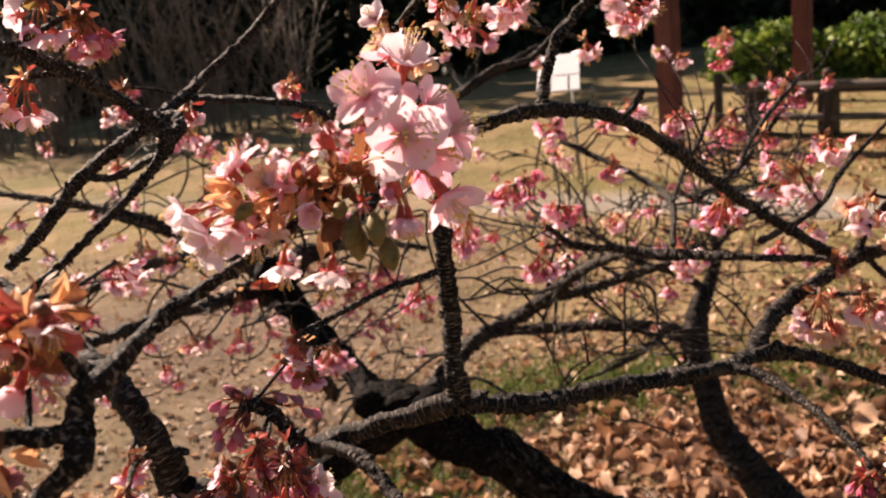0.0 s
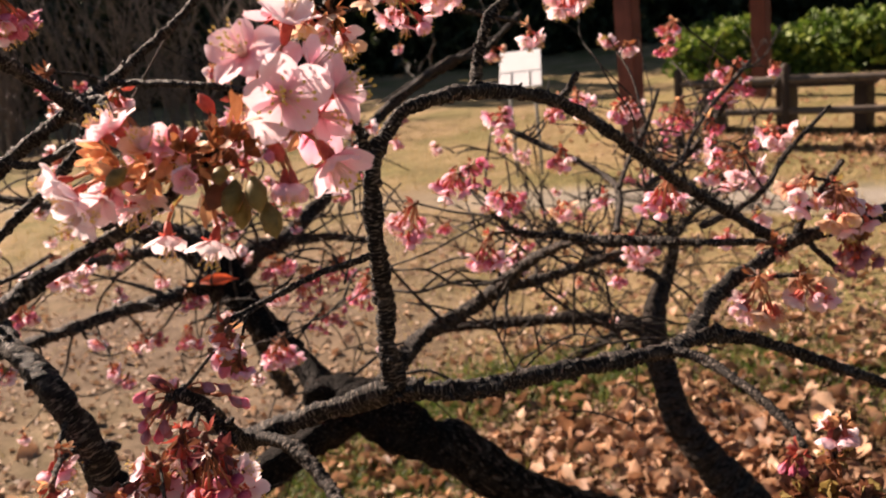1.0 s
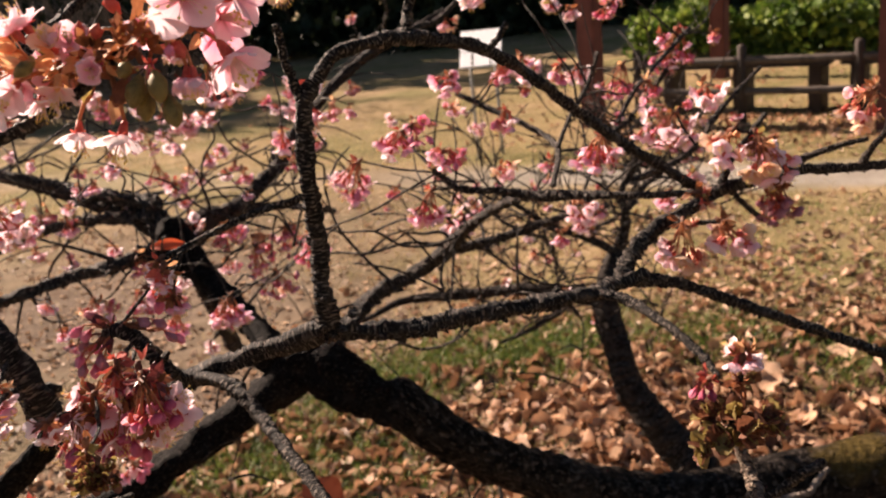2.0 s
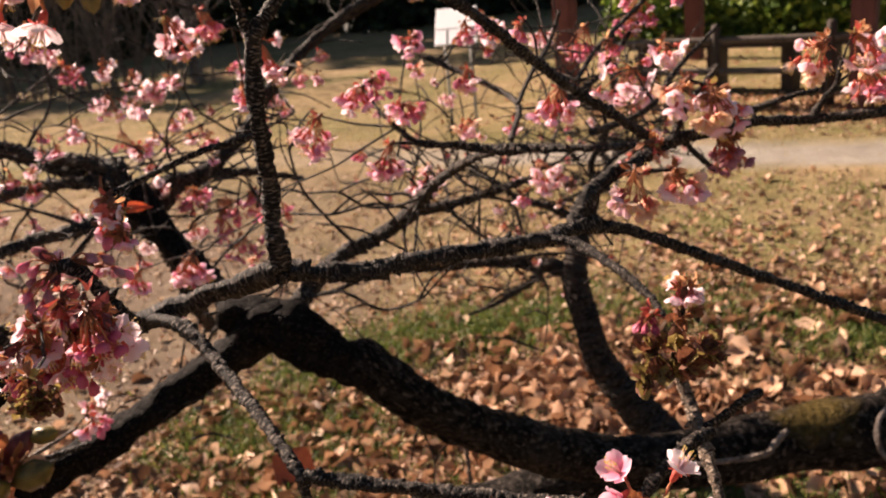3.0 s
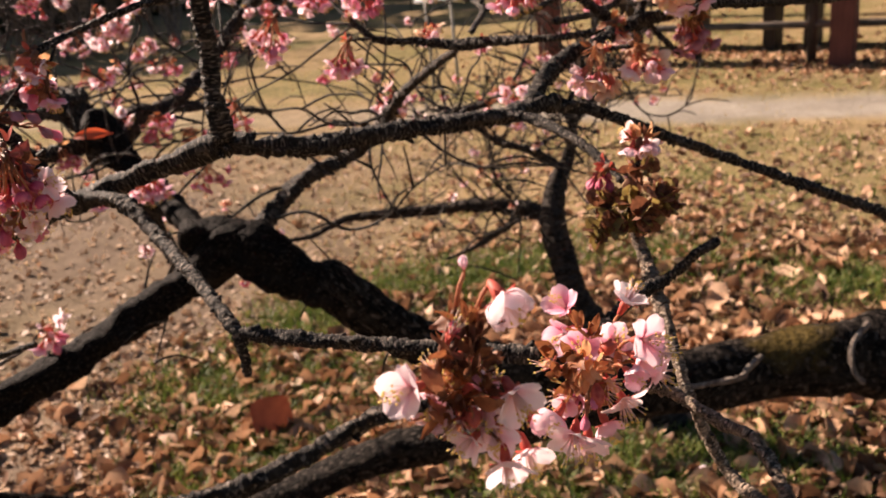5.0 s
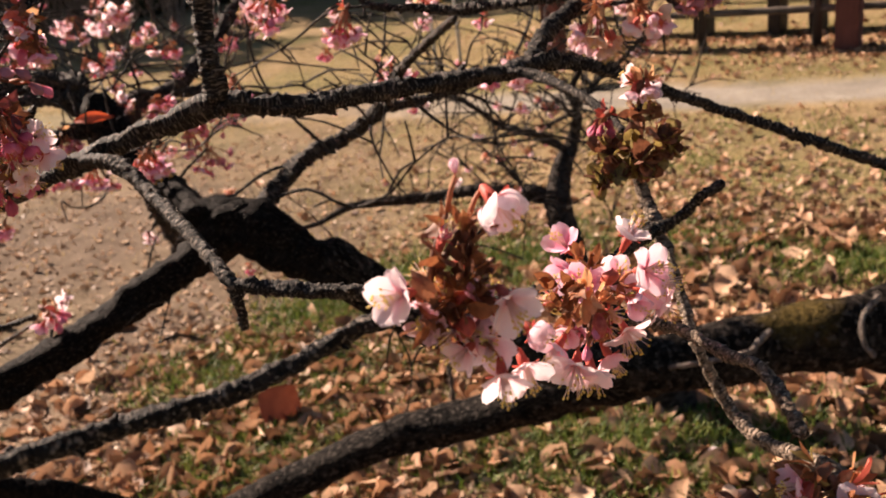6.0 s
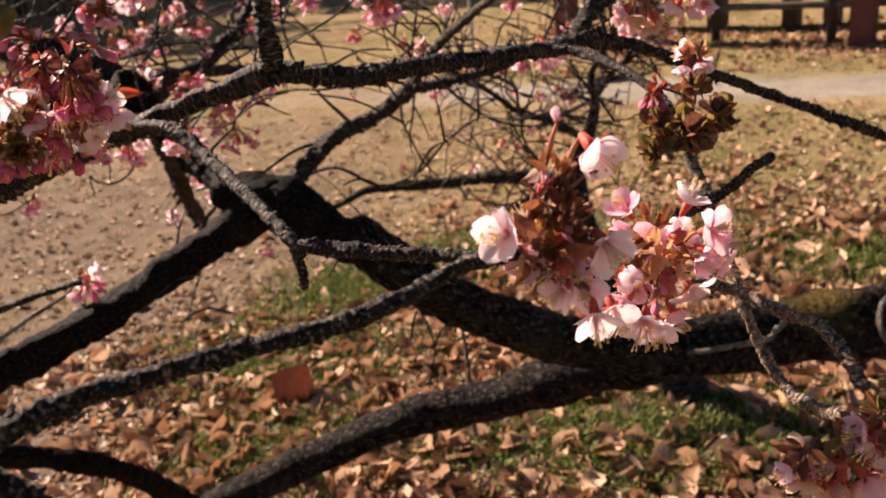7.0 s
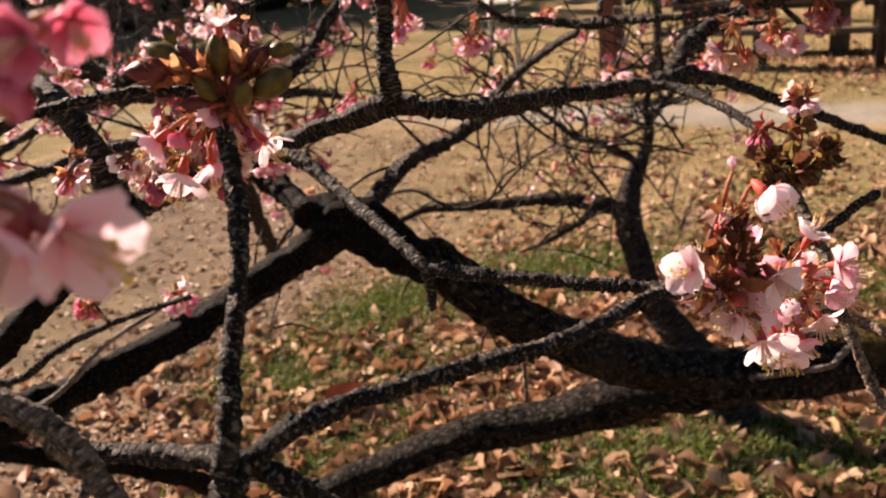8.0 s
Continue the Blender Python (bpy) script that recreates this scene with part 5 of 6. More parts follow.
bloom("pale", (0.029, 0.720, 1.545), 0.0241)
bloom("pale", (0.062, 0.750, 1.559), 0.0210)
bloom("pale", (0.162, 0.800, 1.542), 0.0281)
bloom("pale", (0.150, 1.000, 1.502), 0.0160)
bloom("pale", (0.269, 1.200, 1.471), 0.0119)
bloom("deep", (0.374, 1.300, 1.471), 0.0253)
bloom("deep", (0.466, 1.316, 1.393), 0.0401)
bloom("deep", (0.365, 1.255, 1.357), 0.0341)
bloom("pale", (0.349, 0.970, 1.342), 0.0393)
bloom("pink", (0.252, 0.860, 1.345), 0.0319)
bloom("brown", (0.349, 0.770, 1.356), 0.0229)
bloom("pale", (0.378, 0.770, 1.350), 0.0200)
bloom("brown", (0.287, 0.700, 1.290), 0.0295)
bloom("brown", (0.323, 0.700, 1.293), 0.0241)
bloom("husk", (0.318, 0.750, 1.315), 0.0170)
bloom("dark", (0.384, 0.760, 1.307), 0.0201)
bloom("pale", (0.311, 1.320, 1.159), 0.0423)
bloom("pink", (0.123, 1.250, 1.381), 0.0272)
bloom("pink", (0.190, 1.150, 1.338), 0.0232)
bloom("deep", (0.188, 1.200, 1.383), 0.0096)
bloom("deep", (0.223, 1.200, 1.363), 0.0096)
bloom("pink", (0.053, 1.000, 1.353), 0.0278)
bloom("deep", (0.077, 0.980, 1.367), 0.0217)
bloom("deep", (0.102, 0.930, 1.345), 0.0294)
bloom("hang", (0.077, 0.924, 1.292), 0.0279)
bloom("pink", (-0.002, 1.000, 1.316), 0.0356)
bloom("deep", (-0.073, 1.100, 1.211), 0.0315)
bloom("deep", (-0.229, 1.600, 1.087), 0.0548)
bloom("deep", (-0.286, 1.600, 1.120), 0.0364)
bloom("deep", (-0.189, 1.500, 1.042), 0.0405)
bloom("pale", (-0.380, 0.950, 1.323), 0.0271)
bloom("deep", (-0.428, 0.950, 1.276), 0.0201)
bloom("deep", (-0.418, 1.500, 1.104), 0.0316)
bloom("deep", (-0.403, 1.400, 1.069), 0.0326)
bloom("white", (-0.109, 0.560, 1.367), 0.0087)
bloom("pink", (-0.110, 0.560, 1.349), 0.0153)
bloom("pink", (-0.193, 1.100, 1.140), 0.0343)
bloom("pink", (-0.255, 0.600, 1.266), 0.0182)
bloom("crimson", (-0.128, 0.500, 1.317), 0.0181)
bloom("crimson", (-0.100, 0.480, 1.312), 0.0155)
bloom("crimson", (-0.142, 0.520, 1.278), 0.0250)
bloom("crimson", (-0.112, 0.490, 1.309), 0.0223)
bloom("crimson", (-0.127, 0.500, 1.284), 0.0292)
bloom("crimson", (-0.160, 0.500, 1.280), 0.0250)
bloom("white", (-0.109, 0.490, 1.282), 0.0113)
bloom("leafy", (-0.124, 0.420, 1.295), 0.0216)
bloom("white", (-0.105, 0.550, 1.363), 0.0098)
bloom("pink", (-0.100, 0.550, 1.344), 0.0110)
bloom("pale", (-0.354, 1.100, 0.965), 0.0224)
bloom("pale", (-0.396, 1.300, 1.425), 0.0416)
bloom("deep", (-0.520, 1.800, 1.339), 0.0353)
bloom("pale", (-0.450, 2.100, 1.251), 0.0378)
bloom("pale", (-0.514, 2.000, 1.241), 0.0397)
bloom("deep", (-0.596, 2.000, 1.200), 0.0435)
bloom("deep", (-0.500, 2.000, 1.161), 0.0439)
bloom("pale", (-0.140, 1.000, 1.441), 0.0325)
bloom("deep", (-0.102, 1.000, 1.449), 0.0253)
bloom("pale", (-0.044, 1.000, 1.407), 0.0312)
bloom("pale", (-0.088, 1.100, 1.354), 0.0224)
bloom("deep", (-0.077, 1.800, 1.287), 0.0295)
bloom("deep", (-0.235, 1.600, 1.061), 0.0519)
bloom("deep", (-0.173, 1.600, 1.091), 0.0426)
bloom("deep", (-0.288, 1.600, 1.105), 0.0363)
bloom("pink", (-0.201, 1.100, 1.136), 0.0258)
bloom("deep", (-0.263, 1.100, 1.132), 0.0237)
bloom("white", (0.258, 0.490, 1.284), 0.0114)
bloom("buds", (0.236, 0.500, 1.263), 0.0109)
bloom("leafy", (0.252, 0.480, 1.247), 0.0404)
bloom("deep", (0.447, 1.300, 1.375), 0.0337)
bloom("dark", (0.393, 0.765, 1.299), 0.0276)
bloom("brown", (0.374, 0.750, 1.341), 0.0281)
bloom("brown", (0.480, 0.780, 1.375), 0.0274)
bloom("pale", (0.525, 0.780, 1.380), 0.0304)
bloom("deep", (0.535, 0.790, 1.347), 0.0281)
bloom("crimson", (-0.104, 0.470, 1.309), 0.0238)
bloom("brown", (0.208, 0.225, 1.181), 0.0120)
bloom("pink", (0.245, 0.22, 1.183), 0.0110)
bloom("husk", (0.226, 0.225, 1.178), 0.0176)
bloom("pale", (0.244, 0.215, 1.186), 0.0120)
bloom("husk", (0.233, 0.220, 1.192), 0.0121)
bloom("brown", (0.222, 0.230, 1.170), 0.0138)
bloom("pink", (-0.302, 0.950, 1.013), 0.0228)
bloom("deep", (-0.317, 0.715, 1.105), 0.0190)
bloom("white", (-0.179, 0.500, 1.287), 0.0125)
bloom("white", (-0.144, 0.500, 1.301), 0.0194)
bloom("white", (-0.147, 0.500, 1.280), 0.0196)
bloom("white", (-0.097, 0.490, 1.298), 0.0170)
bloom("pink", (-0.239, 0.550, 1.269), 0.0130)
bloom("red", (-0.099, 0.220, 1.495), 0.0143)
bloom("red", (-0.098, 0.215, 1.505), 0.0102)
bloom("white", (-0.086, 0.210, 1.510), 0.0078)
bloom("dark", (-0.105, 0.200, 1.474), 0.0107)
bloom("pale", (-0.467, 1.200, 1.261), 0.0271)
bloom("pink", (0.294, 1.200, 1.458), 0.0151)
bloom("pale", (-0.445, 2.100, 1.252), 0.0371)



# ---- fine twigs behind ----
def thicket():
    """Thin bare twigs on the farther branches, some with a small bunch at the tip."""
    rng = random.Random(5)
    far = [s for s in SPINE if s[0].y > 1.02 and s[0].z > 0.75 and s[1] < 0.034]
    tips = []
    for _ in range(95):
        at, r = rng.choice(far)
        d = Vector((rng.gauss(0, 1), rng.gauss(0, 0.6), rng.gauss(0.35, 0.7))).normalized()
        ln = rng.uniform(0.05, 0.26)
        bend = Vector((rng.gauss(0, 0.3), rng.gauss(0, 0.3), rng.uniform(0.0, 0.6)))
        r0 = min(0.0042, max(0.0016, r * 0.35)) * rng.uniform(0.7, 1.0)
        pts, p = [], at.copy()
        for k in range(6):
            pts.append((*p, r0 * (1 - 0.13 * k)))
            p = p + d * ln / 5
            d = (d + bend * 0.22 + Vector((rng.gauss(0, 0.32), rng.gauss(0, 0.32), rng.gauss(0, 0.32)))).normalized()
        shoots = []
        for _ in range(rng.randrange(0, 4)):
            k = rng.randrange(1, 5)
            a = Vector(pts[k][:3])
            e = (d + Vector((rng.gauss(0, 0.8), rng.gauss(0, 0.8), rng.gauss(0, 0.8)))).normalized() * rng.uniform(0.02, 0.09)
            shoots.append([(*a, r0 * 0.5), (*(a + e * 0.5 + Vector((0, 0, 0.008))), r0 * 0.42), (*(a + e), r0 * 0.3)])
        grow("twig", *pts, hold=False, shoots=shoots)
        tip = Vector(pts[-1][:3])
        if rng.random() < 0.6 and not (tip.y < 1.4 and tip.z < 1.17):
            tips.append((Vector(pts[-1][:3]), Vector(pts[-1][:3]) - Vector(pts[-2][:3])))
    for p, d in tips:
        SPINE.append((p, 0.002))
        bloom(rng.choice(["deep", "deep", "pink", "pale", "brown"]), p + d.normalized() * 0.012, rng.uniform(0.014, 0.026))


thicket()


def left_spray():
    """Fine drooping twigs with small pale bunches on the far limbs over the dirt."""
    rng = random.Random(77)
    hold = [s for s in SPINE if s[0].y > 1.35 and s[0].x < -0.05 and s[0].z > 0.75 and s[1] < 0.03]
    for _ in range(62):
        at, r = rng.choice(hold)
        d = Vector((rng.gauss(-0.1, 1), rng.gauss(0.2, 0.7), rng.gauss(0.3, 0.6))).normalized()
        ln = rng.uniform(0.10, 0.32)
        pts, p = [], at.copy()
        for k in range(6):
            pts.append((*p, 0.0024 * (1 - 0.12 * k)))
            p = p + d * ln / 5
            d = (d + Vector((rng.gauss(0, 0.4), rng.gauss(0, 0.4), rng.gauss(-0.05, 0.4)))).normalized()
        grow("twig", *pts, hold=False)
        for k in (3, 5):
            if rng.random() < 0.62:
                a = Vector(pts[k][:3])
                if abs(a.x + 0.37) < 0.10 and a.y < 1.62:
                    continue
                SPINE.append((a, 0.002))
                bloom(rng.choice(["pale", "pale", "deep", "pink", "white"]), a + Vector((0, 0, -0.012)), rng.uniform(0.013, 0.026))


left_spray()


def undergrowth():
    """A tangle of crooked thin twigs round the second stem, seen between the nearer branches."""
    rng = random.Random(31)
    hold = [s for s in SPINE if s[0].y > 1.2 and 0.7 < s[0].z < 1.2 and -0.30 < s[0].x < 0.75 and s[1] < 0.022]
    for _ in range(56):
        at, r = rng.choice(hold)
        d = Vector((rng.gauss(-0.1, 1), rng.gauss(0, 0.5), rng.gauss(0.0, 0.5))).normalized()
        ln = rng.uniform(0.15, 0.42)
        pts, p = [], at.copy()
        for k in range(7):
            pts.append((*p, 0.0026 * (1 - 0.11 * k)))
            p = p + d * ln / 6
            d = (d + Vector((rng.gauss(0, 0.3), rng.gauss(0, 0.25), rng.gauss(0.02, 0.3)))).normalized()
        shoots = []
        for k in (2, 3, 4, 5, 6):
            if rng.random() < 0.7:
                a = Vector(pts[k][:3])
                e = Vector((rng.gauss(0, 1), rng.gauss(0, 0.6), rng.gauss(0.3, 0.8))).normalized() * rng.uniform(0.03, 0.14)
                shoots.append([(*a, 0.002), (*(a + e * 0.5 + Vector((0, 0, 0.01))), 0.0017), (*(a + e), 0.0012)])
                if rng.random() < 0.20 and not ((a + e).y < 1.4 and (a + e).z < 1.17):
                    SPINE.append((a + e, 0.002))
                    bloom(rng.choice(["deep", "pink", "pale", "dark"]), a + e * 1.1, rng.uniform(0.011, 0.018))
        grow("twig", *pts, hold=False, shoots=shoots)


undergrowth()


def far_crown():
    """Thin crossing twigs with small faded bunches round the top of the second stem."""
    rng = random.Random(58)
    hold = [s for s in SPINE if s[0].y > 2.35 and s[0].z > 0.45 and s[0].x > -0.3 and s[1] < 0.024]
    for _ in range(40):
        at, r = rng.choice(hold)
        d = Vector((rng.gauss(0, 1), rng.gauss(0, 0.6), rng.gauss(0.35, 0.6))).normalized()
        ln = rng.uniform(0.12, 0.42)
        pts, p = [], at.copy()
        for k in range(6):
            pts.append((*p, 0.0036 * (1 - 0.13 * k)))
            p = p + d * ln / 5
            d = (d + Vector((rng.gauss(0, 0.3), rng.gauss(0, 0.25), rng.gauss(0.03, 0.3)))).normalized()
        shoots = []
        for k in (2, 3, 3, 4, 4, 5):
            a = Vector(pts[k][:3])
            e = Vector((rng.gauss(0, 1), rng.gauss(0, 0.6), rng.gauss(0.3, 0.8))).normalized() * rng.uniform(0.04, 0.15)
            shoots.append([(*a, 0.0024), (*(a + e * 0.5 + Vector((0, 0, 0.012))), 0.0020), (*(a + e), 0.0014)])
            if rng.random() < 0.10:
                SPINE.append((a + e, 0.002))
                bloom(rng.choice(["deep", "dark", "pale", "brown"]), a + e * 1.1, rng.uniform(0.012, 0.022))
        grow("twig", *pts, hold=False, shoots=shoots)


far_crown()


def hanging_leaf(at, size, label):
    """A curled leaf that lies across the limb, its face to the open side."""
    verts, faces, uvs = [], [], []
    rng = random.Random(3)
    petal(verts, faces, uvs, 0, 62, 112, 0.20, -0.8, rng, 1.0)
    ob = new("leaf", mesh_of("leaf", verts, faces, [REDLEAF], None, uvs))
    ob.parent = tree
    ob.matrix_parent_inverse = Matrix.Translation(-tree.location)
    ob.matrix_basis = Matrix.Translation(at) @ pose(0, 0, 0, 55, 0, 0) @ Matrix.Diagonal((size, size, size, 1))
    ob["label"] = label


hanging_leaf((-0.385, 1.45, 1.145), 0.06, "last red autumn leaf")


# ---- park shelter with its fence and bench ----
def shelter():
    """Four square stained posts under a dark roof."""
    s = thing("park_shelter", "park shelter with square red-brown stained wooden posts", "shelter", (3.58, 8.33, 0))
    for x, y in ((1.72, 8.14), (3.62, 6.60), (3.54, 10.08), (5.44, 8.54)):
        turn = Matrix.Translation((x, y, 0)) @ Matrix.Rotation(radians(-40), 4, "Z")
        block("post", (-0.083, -0.083, -0.05), (0.083, 0.083, 2.5), REDWOOD, s, 0.008, turn)
    mid = Matrix.Translation((3.58, 8.34, 0)) @ Matrix.Rotation(radians(-40), 4, "Z")
    block("beam", (-1.5, -1.37, 2.5), (1.5, -1.23, 2.68), REDWOOD, s, 0.006, mid)
    block("beam", (-1.5, 1.23, 2.5), (1.5, 1.37, 2.68), REDWOOD, s, 0.006, mid)
    bm = bmesh.new()
    base = [bm.verts.new(v) for v in ((-2.1, -2.2, 2.66), (2.1, -2.2, 2.66), (2.1, 2.2, 2.66), (-2.1, 2.2, 2.66))]
    top = bm.verts.new((0, 0, 3.6))
    for a, b in zip(base, base[1:] + base[:1]):
        bm.faces.new((a, b, top))
    bm.faces.new(list(reversed(base)))
    bm.transform(mid)
    part_of("roof", bm_mesh("roof", bm, ROOFING), s)
    return s


shelter()


def log_rail(bm, a, b, r):
    a, b = Vector(a), Vector(b)
    v, f, _ = tube([(*a.lerp(b, k / 12), r) for k in range(13)], 9, 0.06, a.x)
    vs = [bm.verts.new(p) for p in v]
    for q in f:
        bm.faces.new([vs[i] for i in q])


def fence(name, posts, heights, label):
    """A low fence of round posts with two log rails."""
    f = thing(name, label, "fence", (*posts[0], 0))
    for x, y in posts:
        v, q, u = tube([(x, y, -0.05, 0.038), (x, y, 0.3, 0.036), (x, y, 0.64, 0.037), (x, y, 0.66, 0.026)], 12, 0.05, x)
        part_of("post", mesh_of("post", v, q, [DARKWOOD], None, u), f)
    for (x0, y0), (x1, y1) in zip(posts, posts[1:]):
        for z in heights:
            bm = bmesh.new()
            log_rail(bm, (x0, y0, z), (x1, y1, z), 0.030)
            ob = part_of("rail", bm_mesh("rail", bm, GREYWOOD), f)
            ob.data.polygons.foreach_set("use_smooth", [True] * len(ob.data.polygons))
    return f


fence("log_fence", [(2.07, 7.89), (2.80, 7.40), (3.53, 6.91), (4.26, 6.42)], (0.28, 0.53), "low weathered log fence with two rails on dark posts")


def bench(x, y, turn, length):
    """A heavy plank bench on three dark blocks."""
    b = thing("park_bench", "dark wooden plank bench strewn with dry leaves", "bench", (x, y, 0), "benches in the shelter")
    m = Matrix.Translation((x, y, 0)) @ Matrix.Rotation(radians(turn), 4, "Z")
    for k in range(3):
        block("slat", (-length / 2, -0.20 + 0.14 * k, 0.40), (length / 2, -0.08 + 0.14 * k, 0.45), GREYWOOD if k == 2 else DARKWOOD, b, 0.006, m)
    for k in (-0.42, 0, 0.42):
        block("leg", (k * length - 0.05, -0.16, -0.02), (k * length + 0.05, 0.18, 0.40), DARKWOOD, b, 0.006, m)
    return b


bench(3.05, 8.05, -36, 1.5)
bench(4.35, 7.15, -36, 1.5)


def sign():
    """A white notice on a slanted board with two thin legs."""
    s = thing("notice_sign", "white notice board slanting on two thin legs", "sign", (0.70, 7.4, 0))
    m = Matrix.Translation((0.70, 7.4, 0)) @ Matrix.Rotation(radians(-8), 4, "Z")
    for x in (-0.10, 0.10):
        v, f, u = tube([(x, 0, -0.04, 0.013), (x, 0, 0.4, 0.013), (x, 0, 0.845, 0.013)], 8, 0.0)
        me = mesh_of("leg", v, f, [STEEL], None, u)
        me.transform(m)
        part_of("leg", me, s)
    lean = m @ Matrix.Translation((0, -0.02, 0.87)) @ Matrix.Rotation(radians(-64), 4, "X")
    block("board", (-0.165, -0.008, -0.27), (0.165, 0.008, 0.27), WHITE, s, 0.004, lean)
    # dark strips laid on the board for the shadow in its step and gaps
    block("seam", (-0.165, -0.0105, -0.055), (0.165, -0.0085, -0.047), GREYWOOD, s, 0.001, lean)
    for x in (-0.068, 0.075):
        block("seam", (x - 0.006, -0.0105, -0.268), (x + 0.006, -0.0085, -0.060), GREYWOOD, s, 0.001, lean)
    return s


sign()


# ---- leaves, hedge and woods ----
def leaf_cloud(rng, count, where, size, flat=0.0, beyond=1.0):
    """Many single folded leaves as flat arrays: where(rng) gives a place; flat: 1 keeps them level; beyond: their size on the open lawn."""
    c = where(rng, count)
    s = size[0] + (size[1] - size[0]) * rng.random(count)
    s = s * np.where(c[:, 1] > 3.3, beyond, 1.0)
    n = rng.normal(size=(count, 3))
    n[:, 2] = np.abs(n[:, 2]) + flat * 2.5
    n /= np.linalg.norm(n, axis=1)[:, None]
    a = np.cross(n, rng.normal(size=(count, 3)))
    a /= np.linalg.norm(a, axis=1)[:, None]
    b = np.cross(n, a)
    curl, roll = rng.uniform(-0.9, 1.3, count)[:, None], rng.uniform(-0.3, 0.6, count)[:, None]
    w = rng.uniform(0.26, 0.50, count)[:, None]
    bend = rng.normal(0, 0.35, count)[:, None]
    S = s[:, None]
    rows = []
    for u, half in ((-0.5, 0.12), (-0.28, 0.85), (0.0, 1.0), (0.28, 0.7), (0.55, 0.06)):
        for v in (-1, 0, 1):
            ragged = rng.normal(0, 0.05, (count, 1)) * (1 if v else 0.4)
            h = curl * u * u + roll * half * abs(v) * 0.5 + bend * u * v * 0.5 + ragged
            rows.append(c + S * ((u + ragged * 0.7) * a + v * half * (w + ragged) * b + h * n))
    V = np.stack(rows, axis=1).reshape(-1, 3)
    quad = np.array([(3 * k + j, 3 * k + j + 1, 3 * k + j + 4, 3 * k + j + 3) for k in range(4) for j in range(2)])
    F = (np.arange(count)[:, None, None] * 15 + quad[None]).reshape(-1, 4)
    return V, F


def cloud_mesh(name, V, F, mat, smooth=False):
    me = bpy.data.meshes.new(name)
    me.vertices.add(len(V))
    me.vertices.foreach_set("co", V.astype(np.float32).ravel())
    me.loops.add(F.size)
    me.loops.foreach_set("vertex_index", F.astype(np.int32).ravel())
    me.polygons.add(len(F))
    me.polygons.foreach_set("loop_start", np.arange(0, F.size, F.shape[1], dtype=np.int32))
    me.polygons.foreach_set("use_smooth", np.full(len(F), smooth))
    me.update(calc_edges=True)
    me.materials.append(mat)
    return me


def lift(P, h):
    P[:, 2] = [ground_height(x, y) + h for x, y in P[:, :2]]
    return P


rng_np = np.random.default_rng(4)


def litter_places(rng, n):
    """Thick under the tree, thinner over the lawn, drifted along the fence, few on the bare dirt."""
    P = np.zeros((n, 3))
    k = 0
    while k < n:
        pick = rng.random()
        if pick < 0.07:
            x, y = rng.normal(-0.35, 0.45), rng.normal(2.45, 0.45)
        elif pick < 0.55:
            x, y = rng.normal(0.9, 1.25), rng.normal(2.5, 1.15)
        elif pick < 0.80:
            x, y = rng.uniform(-3.5, 6.0), rng.uniform(-1.5, 10.5)
        else:
            x = rng.uniform(1.8, 6.0)
            y = 9.25 - 0.67 * x + rng.normal(0, 0.5)
        keep = 1.0
        if x < 0.12 * y - 0.35 + 0.5 * noise.noise((x, y, 9.0)):
            keep = 0.14 if y > 3.0 else 0.8
        keep *= 0.35 + 1.3 * max(0, 0.4 + noise.noise((x * 1.6, y * 1.6, 2.0)))
        if y < 2.35 and x > 0.0:
            keep *= 0.9
        if y > 3.4 and pick < 0.8:
            keep *= 0.6
        if 6.4 < y + 0.48 * x < 7.3:
            keep *= 0.03
        if rng.random() < keep:
            P[k] = (x, y, 0)
            k += 1
    return lift(P, 0.012)


V, F = leaf_cloud(rng_np, 9600, litter_places, (0.026, 0.092), 0.08, 0.66)
tagged(new("fallen_leaves", cloud_mesh("fallen_leaves", V, F, LITTER, True)), "dry orange-brown fallen leaves strewn over the lawn", "leaf litter", kind="stuff")


